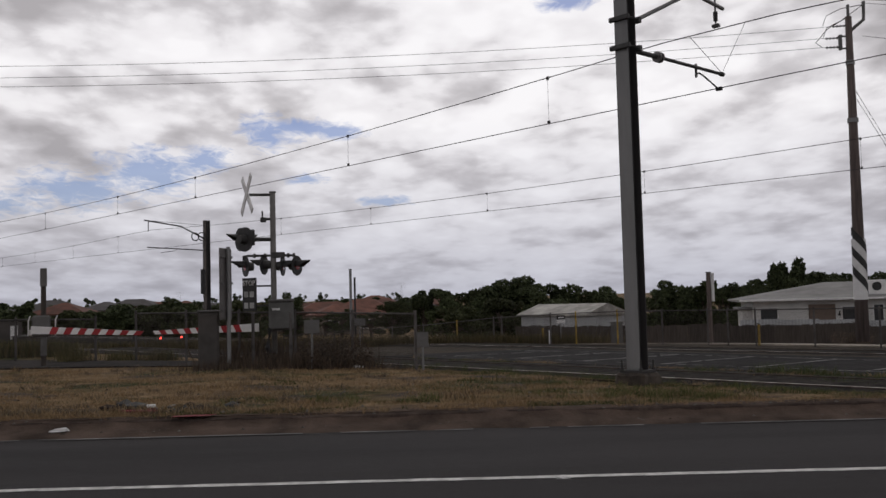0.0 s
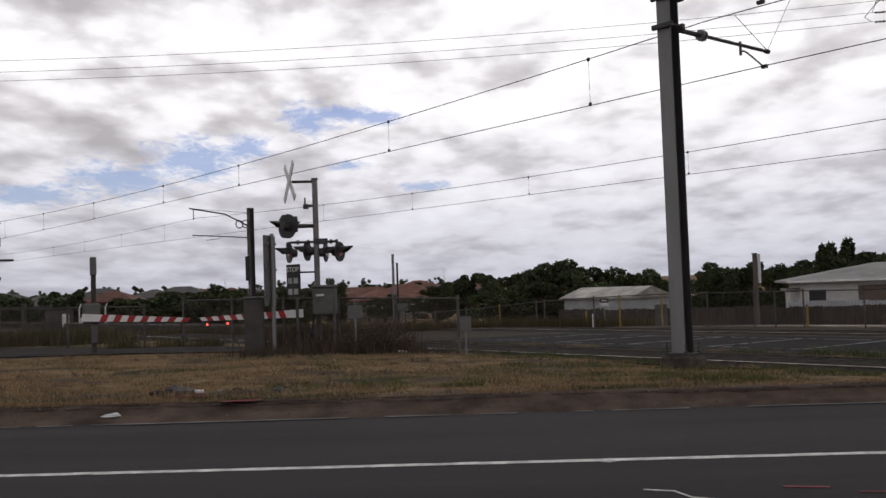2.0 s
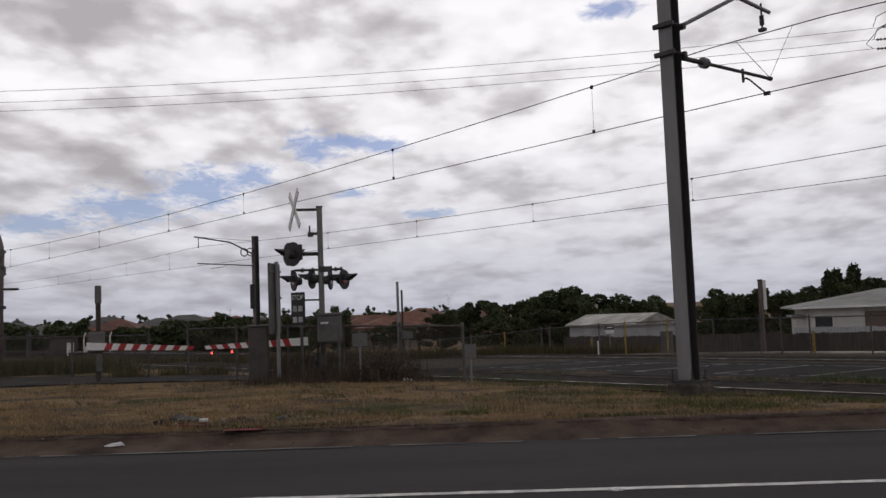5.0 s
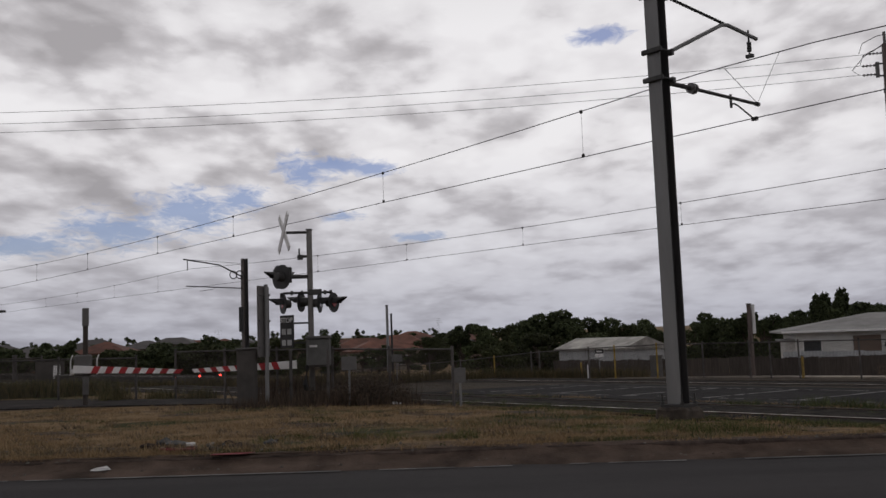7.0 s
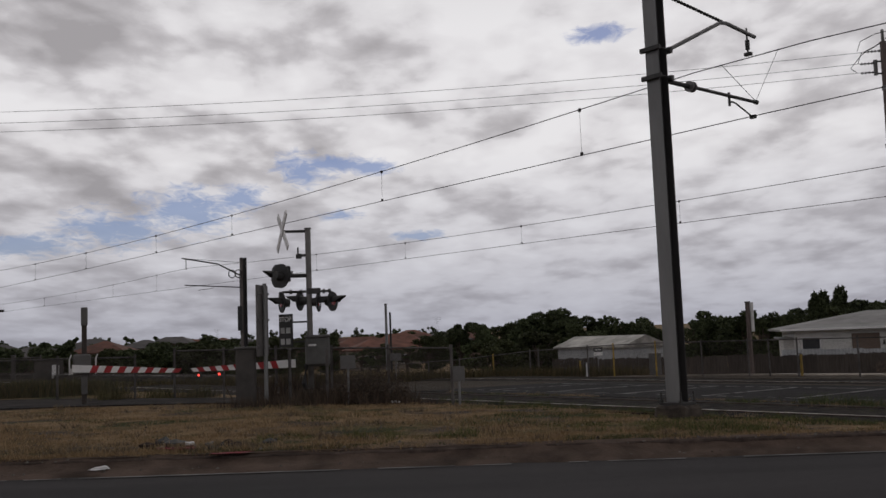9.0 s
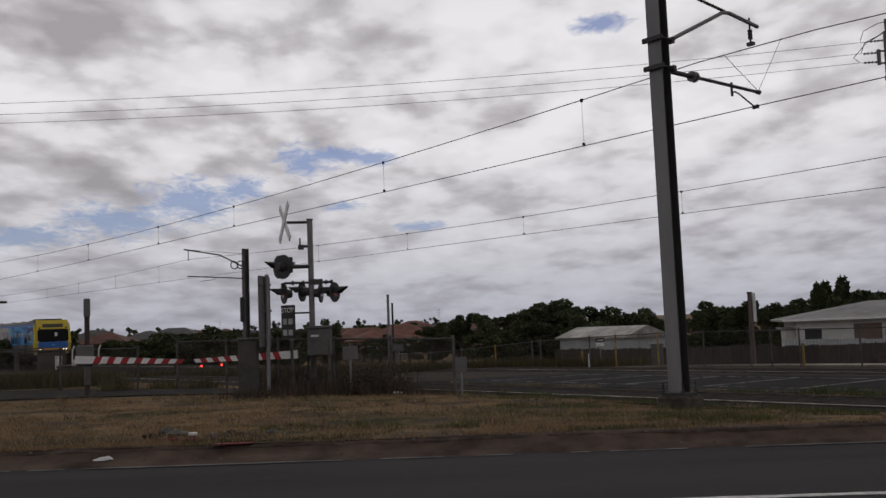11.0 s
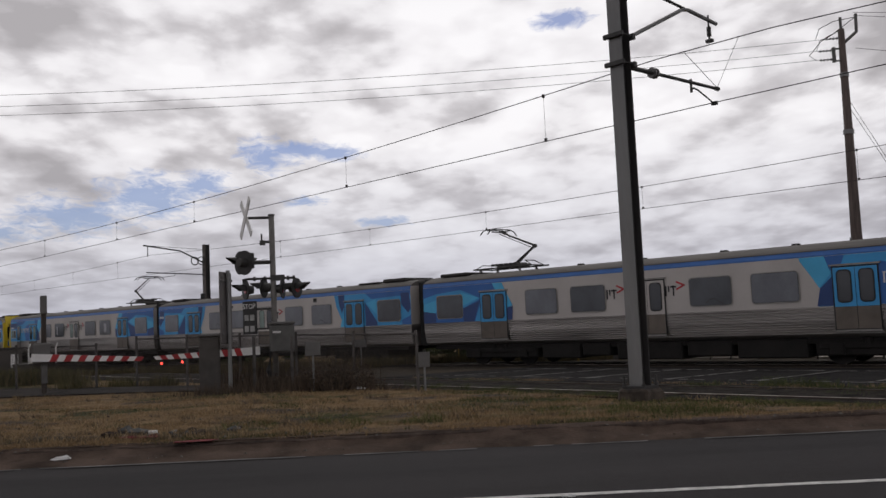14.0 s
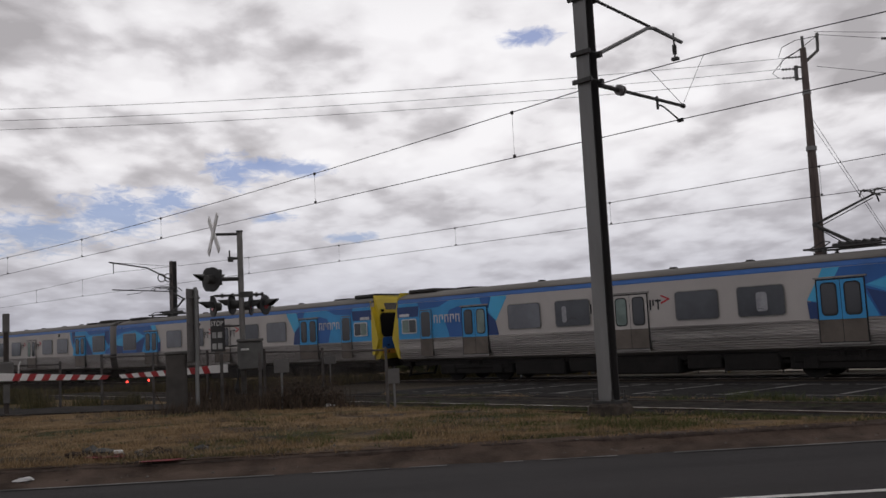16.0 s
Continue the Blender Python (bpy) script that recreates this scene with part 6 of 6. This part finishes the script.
def train_car(cab, panto, seed):
    """Car of a suburban train; local y = 0 is the end with the cab, if it has one."""
    rng = random.Random(seed)
    car = thing("train_car", pose(0, 0, 0), "train cab car in blue livery over ribbed stainless steel" if cab else "middle train car with blue ends over ribbed stainless steel", "train car", "train cars")
    L, W = (CAR_LEN if cab else MID_LEN), HALF_W
    y_front = 0.0
    up = [(-W, 1.78), (-W, 3.34), (-W + 0.04, 3.48), (W - 0.04, 3.48), (W, 3.34), (W, 1.78)]
    part("body", prism(up, y_front, L), PALE, car)
    rf = [(-W + 0.03, 3.48), (-W + 0.14, 3.57), (-W + 0.42, 3.68), (-0.6, 3.77), (0, 3.79), (0.6, 3.77), (W - 0.42, 3.68), (W - 0.14, 3.57), (W - 0.03, 3.48)]
    part("roof", prism(rf, y_front, L), ROOF, car)
    # ribbed lower side
    prof = []
    n_ = 11
    for i in range(n_):
        h = 0.86 / n_
        z = 1.78 - h * i
        tuck = 0.14 * (i / n_) ** 2.5
        prof += [(W - 0.004 - tuck, z), (W + 0.026 - tuck, z - 0.2 * h), (W + 0.026 - tuck, z - 0.5 * h), (W - 0.014 - tuck, z - 0.72 * h)]
    prof += [(W - 0.15, 0.92), (W - 0.28, 0.84)]
    ring = prof + [(-x, z) for x, z in prof[::-1]]
    part("lower_body", prism(ring, y_front, L), STEEL, car)
    part("underfloor", box(-1.15, 1.15, 0.6, L - 0.3, 0.66, 0.85), UNDER, car)
    boxes = ((6.0, 8.3, 0.22), (8.5, 10.1, 0.30), (10.3, 12.9, 0.2), (13.2, 14.4, 0.34), (14.5, 16.3, 0.26)) if cab else ((6.4, 7.6, 0.42), (9.0, 10.6, 0.46), (11.9, 13.6, 0.40))
    for y0, y1, z0 in boxes:
        part("equipment_box", box(-1.25, 1.25, y0, y1, z0, 0.80, 0.05), UNDER, car)
    part("air_tank", tube([(0.9, 5.7, 0.55), (0.9, L - 5.7, 0.55)], 0.10, n=10), UNDER, car)
    bogie(car, 3.9)
    bogie(car, L - 3.9)
    # doors and windows: metres from the end with the cab
    if cab:
        doors = ((3.65, 5.0), (10.64, 12.06), (17.71, 19.13))
        wins = [(5.99, 7.56), (8.2, 9.74), (13.06, 14.62), (15.22, 16.78), (20.08, 21.60)]
    else:
        doors = ((3.11, 4.50), (10.16, 11.55), (17.25, 18.64))
        wins = [(0.63, 2.17), (5.46, 7.01), (7.71, 9.19), (12.55, 14.08), (14.75, 16.32), (19.66, 21.18)]
    frame_mat = mat("window_frame_grey", (0.30, 0.285, 0.27), 0.45, 0.5)
    for s in (-1, 1):
        # cove stripe under the roof, leaning inwards
        stripe = [(s * (W + 0.003), 3.31), (s * (W + 0.008), 3.34), (s * (W - 0.032), 3.485), (s * (W - 0.05), 3.485)]
        part("stripe", prism(stripe, y_front, L), STRIPE, car)
        for k, (mt, pts) in enumerate(livery(cab, L)):
            part("livery_panel", side_panel(s, pts, 0.002 + 0.0012 * k, 0.003), mt, car)
        for k, (ya, yb) in enumerate(doors):
            blue_end = k != 1
            d = part("door", side_panel(s, [(ya, 1.06), (yb, 1.06), (yb, 2.97), (ya, 2.97)], 0.026, 0.008), RUBBER, car, "double sliding door")
            wl = (yb - ya - 0.10) / 2
            for j in (0, 1):
                yy = ya + 0.04 + (wl + 0.02) * j
                part("leaf", side_panel(s, [(yy, 1.76), (yy + wl, 1.76), (yy + wl, 2.93), (yy, 2.93)], 0.034, 0.008), SKYBLUE if blue_end else PALE, d)
                part("lower_leaf", side_panel(s, [(yy, 1.10), (yy + wl, 1.10), (yy + wl, 1.755), (yy, 1.755)], 0.034, 0.008), DOORLOW, d)
                part("gasket", side_panel(s, rounded(yy + 0.09, yy + wl - 0.09, 1.87, 2.86, 0.13), 0.043, 0.006), RUBBER, d)
                part("pane", side_panel(s, rounded(yy + 0.13, yy + wl - 0.13, 1.91, 2.82, 0.11), 0.05, 0.004), GLASS_GREEN if rng.random() < 0.4 else GLASS_DARK, d)
            part("door_step", side_panel(s, [(ya, 1.02), (yb, 1.02), (yb, 1.07), (ya, 1.07)], 0.02, 0.05), frame_mat, d)
            part("door_hood", side_panel(s, [(ya - 0.06, 2.98), (yb + 0.06, 2.98), (yb + 0.06, 3.03), (ya - 0.06, 3.03)], 0.02, 0.03), frame_mat, d)
        for y0, y1 in wins:
            w_ = part("window", side_panel(s, rounded(y0, y1, 1.95, 2.94, 0.12), 0.026, 0.008), frame_mat, car)
            part("gasket", side_panel(s, rounded(y0 + 0.03, y1 - 0.03, 1.98, 2.91, 0.10), 0.0345, 0.003), RUBBER, w_)
            part("pane", side_panel(s, rounded(y0 + 0.045, y1 - 0.045, 1.995, 2.895, 0.09), 0.038, 0.004), rng.choice((GLASS_HAZE, GLASS_HAZE, GLASS_MID)), w_)
            # now and then a pale patch on the pane, as painted glare
            if rng.random() < 0.35:
                q = y0 + rng.uniform(0.12, 0.8)
                part("far_side_window", side_panel(s, rounded(q, q + rng.uniform(0.2, 0.5), 2.12, 2.72, 0.08), 0.0425, 0.002), GLARE, w_)
            if rng.random() < 0.35:
                # etched scrawl on the glass, a plain bent stroke
                q, zq = y0 + rng.uniform(0.2, 0.5), rng.uniform(2.08, 2.3)
                ps = [(q + 0.16 * i, zq + 0.10 * math.sin(1.3 * i + seed)) for i in range(5)]
                part("scrawl", side_panel(s, ps + [(a, b + 0.035) for a, b in ps[::-1]], 0.0425, 0.002), DARKMARK, w_)
        # gutter line
        part("gutter", prism([(s * (W - 0.045), 3.478), (s * (W - 0.005), 3.478), (s * (W - 0.005), 3.505), (s * (W - 0.045), 3.505)], y_front, L), ROOF, car)
        # plain marks beside the middle door
        mid0 = 10.64 if cab else 10.16
        for yc in ((mid0 + 2.36, mid0 - 0.02) if s < 0 else (mid0 - 0.88, mid0 + 1.50)):
            marks = [(0, 0, 0, 0.42), (0.16, 0.2, 0.16, 0.42), (0.42, 0.0, 0.42, 0.42), (0.3, 0.40, 0.54, 0.40)]
            for q in stroke_text(marks, yc, 2.40, 0.70, -1 if s < 0 else 1):
                part("mark", side_panel(s, q, 0.008, 0.003), DARKMARK, car)
            for q in stroke_text([(0.62, 0.62, 1.0, 0.45), (1.0, 0.45, 0.62, 0.28)], yc, 2.40, 0.70, -1 if s < 0 else 1):
                part("mark", side_panel(s, q, 0.008, 0.003), REDMARK, car)
        if cab:
            # plain white blocks where the operator's word stands
            for k in range(5):
                a = (3.54 - 0.30 * k) if s < 0 else (2.12 + 0.30 * k)
                g = -1 if s < 0 else 1
                w_ = 0.22
                for bar in ([(a, 2.40), (a + g * 0.055, 2.40), (a + g * 0.055, 2.73), (a, 2.73)], [(a + g * 0.06, 2.675), (a + g * w_, 2.675), (a + g * w_, 2.73), (a + g * 0.06, 2.73)], [(a + g * (w_ - 0.055), 2.40 + 0.13 * (k % 2)), (a + g * w_, 2.40 + 0.13 * (k % 2)), (a + g * w_, 2.67), (a + g * (w_ - 0.055), 2.67)]):
                    part("mark", side_panel(s, bar, 0.03, 0.003), WHITEMARK, car)
            cd = part("cab_door", side_panel(s, rounded(1.33, 2.01, 1.06, 2.98, 0.08), 0.036, 0.008), DOORLOW, car, "narrow crew door")
            part("upper_leaf", side_panel(s, [(1.36, 1.78), (1.98, 1.78), (1.98, 2.94), (1.36, 2.94)], 0.0445, 0.003), SKYBLUE, cd)
            part("pane", side_panel(s, rounded(1.41, 1.93, 1.86, 2.90, 0.10), 0.048, 0.004), GLASS_DARK, cd)
            cw = part("window", side_panel(s, rounded(0.26, 1.14, 2.02, 2.64, 0.06), 0.036, 0.008), WHITEMARK, car)
            part("pane", side_panel(s, rounded(0.71, 1.09, 2.07, 2.59, 0.04), 0.046, 0.004), GLASS_DARK, cw)
            part("pane", side_panel(s, rounded(0.31, 0.69, 2.07, 2.59, 0.04), 0.046, 0.004), GLASS_GREEN, cw)
            part("number_mark", side_panel(s, [(0.12, 2.74), (0.72, 2.74), (0.72, 2.86), (0.12, 2.86)], 0.03, 0.003), WHITEMARK, car)
        else:
            part("number_mark", side_panel(s, [(L - 0.62, 2.76), (L - 0.12, 2.76), (L - 0.12, 2.88), (L - 0.62, 2.88)], 0.03, 0.003), WHITEMARK, car)
            part("side_vent", side_panel(s, [(6.6, 3.06), (6.85, 3.06), (6.85, 3.25), (6.6, 3.25)], 0.006, 0.01), RUBBER, car)
    if cab:
        front = [(0.03, 0.98), (-0.22, 0.98), (-0.34, 1.20), (-0.38, 1.85), (-0.26, 3.10), (-0.10, 3.62), (0.03, 3.80)]
        bm = prism(front, -W - 0.012, W + 0.012, "x")
        bmesh.ops.bevel(bm, geom=[e for e in bm.edges if abs(e.verts[0].co.x) > 1.4 and e.verts[0].co.x * e.verts[1].co.x > 0 and min(e.verts[0].co.y, e.verts[1].co.y) < 0.02], offset=0.19, segments=4, affect="EDGES")
        fr = part("cab_front", bm, CABYELLOW, car, "yellow cab front")

        def face(x0, x1, z0, z1, off, r, mt, nm, lab=""):
            bm_ = prism(rounded(x0, x1, z0, z1, r), 0, 0.012, "y")
            for v_ in bm_.verts:
                z = v_.co.z
                ys = -0.38 + 0.12 * (z - 1.85) / 1.25 if 1.85 < z < 3.10 else -0.26 + 0.16 * (z - 3.10) / 0.52 if z >= 3.10 else -0.38 + 0.0615 * (1.85 - z)
                v_.co.y = ys - off - (0.012 - v_.co.y)
            return part(nm, bm_, mt, fr, lab)
        face(-1.27, 1.27, 1.95, 3.02, 0.004, 0.2, SCREEN, "windscreen", "dark windscreen")
        face(-1.25, 1.25, 1.42, 1.945, 0.002, 0.1, BLUE, "blue_panel")
        face(-1.25, 1.25, 1.215, 1.415, 0.004, 0.04, CABORANGE, "bumper_panel")
        face(-0.85, 0.85, 3.16, 3.46, 0.004, 0.04, mat("dark_display", (0.05, 0.04, 0.03), 0.3), "destination_display")
        face(-0.16, 0.16, 1.62, 1.74, 0.008, 0.05, CYAN, "emblem")
        face(0.12, 0.34, 2.42, 2.72, 0.02, 0.02, WHITEMARK, "screen_notice")
        for sx in (-1, 1):
            for k in (0.86, 1.06):
                part("headlight", tube([(sx * k, -0.365, 1.30), (sx * k, -0.28, 1.30)], 0.05, n=12), LAMPON, fr)
            part("marker_light", tube([(sx * 1.1, -0.24, 3.12), (sx * 1.1, -0.34, 3.12)], 0.06, n=10), SCREEN, fr)
            part("step_bracket", box(sx * 0.9 - 0.05, sx * 0.9 + 0.05, -0.39, -0.34, 1.55, 1.63), SCREEN, fr)
        part("wiper", tube([(0.35, -0.385, 1.98), (-0.35, -0.35, 2.55)], 0.012, n=5), RUBBER, fr)
        bm = tube([(0, -0.55, 0.80), (0, 0.1, 0.80)], 0.12, n=10)
        add_box(bm, -0.22, 0.22, -0.68, -0.48, 0.62, 0.98, 0.04)
        part("coupler", bm, UNDER, car)
        bm = box(-1.1, 1.1, -0.18, 0.3, 0.62, 0.97, 0.05)
        for sx in (-0.8, 0.8):
            add_tube(bm, [(sx, 0.1, 0.7), (sx, -0.12, 0.20)], 0.05, n=6)
            add_tube(bm, [(sx * 0.6, -0.15, 0.7), (sx * 0.7, -0.3, 0.35)], 0.04, n=6)
        add_tube(bm, [(-0.8, -0.12, 0.25), (0.8, -0.12, 0.25)], 0.04, n=6)
        part("buffer_beam", bm, UNDER, car)
        part("roof_unit", box(-0.95, 0.95, 0.15, 1.7, 3.74, 3.90, 0.05), DARKROOF, car)
        part("roof_unit", box(-0.6, 0.6, 2.6, 3.5, 3.74, 3.84, 0.04), DARKROOF, car)
    else:
        part("gangway", box(-1.0, 1.0, -0.55, 0.0, 0.8, 3.66, 0.05), RUBBER, car)
        part("roof_unit", box(-0.95, 0.95, 0.9, 2.4, 3.74, 3.90, 0.05), DARKROOF, car)
        part("roof_unit", box(-0.95, 0.95, 2.7, 4.1, 3.74, 3.82, 0.03), DARKROOF, car)
    part("gangway", box(-1.0, 1.0, L, L + 0.40, 0.8, 3.66, 0.05), RUBBER, car)
    part("gangway_shroud", box(-1.3, 1.3, L + 0.01, L + 0.10, 0.9, 3.70, 0.03), RUBBER, car)
    part("roof_unit", box(-0.95, 0.95, L - 2.1, L - 0.5, 3.74, 3.88, 0.05), DARKROOF, car)
    for y in (6.5, 9.0, 12.2, 15.0):
        part("roof_vent", box(-0.12, 0.12, y, y + 0.25, 3.76, 3.86, 0.03), DARKROOF, car)
    if panto:
        pantograph(car, 18.65)
    return car


LEAD = train_car(True, True, 11)
MIDDLE = train_car(False, False, 23)
CARS = []
CAR_AT = (0.0, 23.21, 45.83, 69.85, 93.06, 115.68)
for i in range(6):
    k = i % 3
    if i == 0:
        c = LEAD
    elif i == 1:
        c = MIDDLE
    else:
        c = copy_thing(MIDDLE if k == 1 else LEAD, pose(0, 0, 0))
    if i:
        # only the leading cab shows lit lamps
        for o in c.children_recursive:
            if o.name.startswith("headlight"):
                o.material_slots[0].link = "OBJECT"
                o.material_slots[0].material = GLASS_DARK
    CARS.append((c, i, k == 2))


def motions():
    # where the leading end stands along the far track
    lead = [(0.0, 349.0), (0.03, 348.27), (4.0, 251.7), (8.0, 154.0), (11.0, 79.3), (11.5, 66.88), (12.0, 54.3), (12.5, 42.45), (13.0, 30.25), (13.5, 18.55), (14.0, 6.3), (14.5, -4.95), (15.0, -16.9), (15.5, -28.1), (15.97, -39.1), (16.0, -39.8)]
    for c, i, turned in CARS:
        walk(c, [(t, far_pose(u + CAR_AT[i] + CAR_LEN, 0, RAIL2, 180) if turned else far_pose(u + CAR_AT[i], 0, RAIL2)) for t, u in lead])


motions()
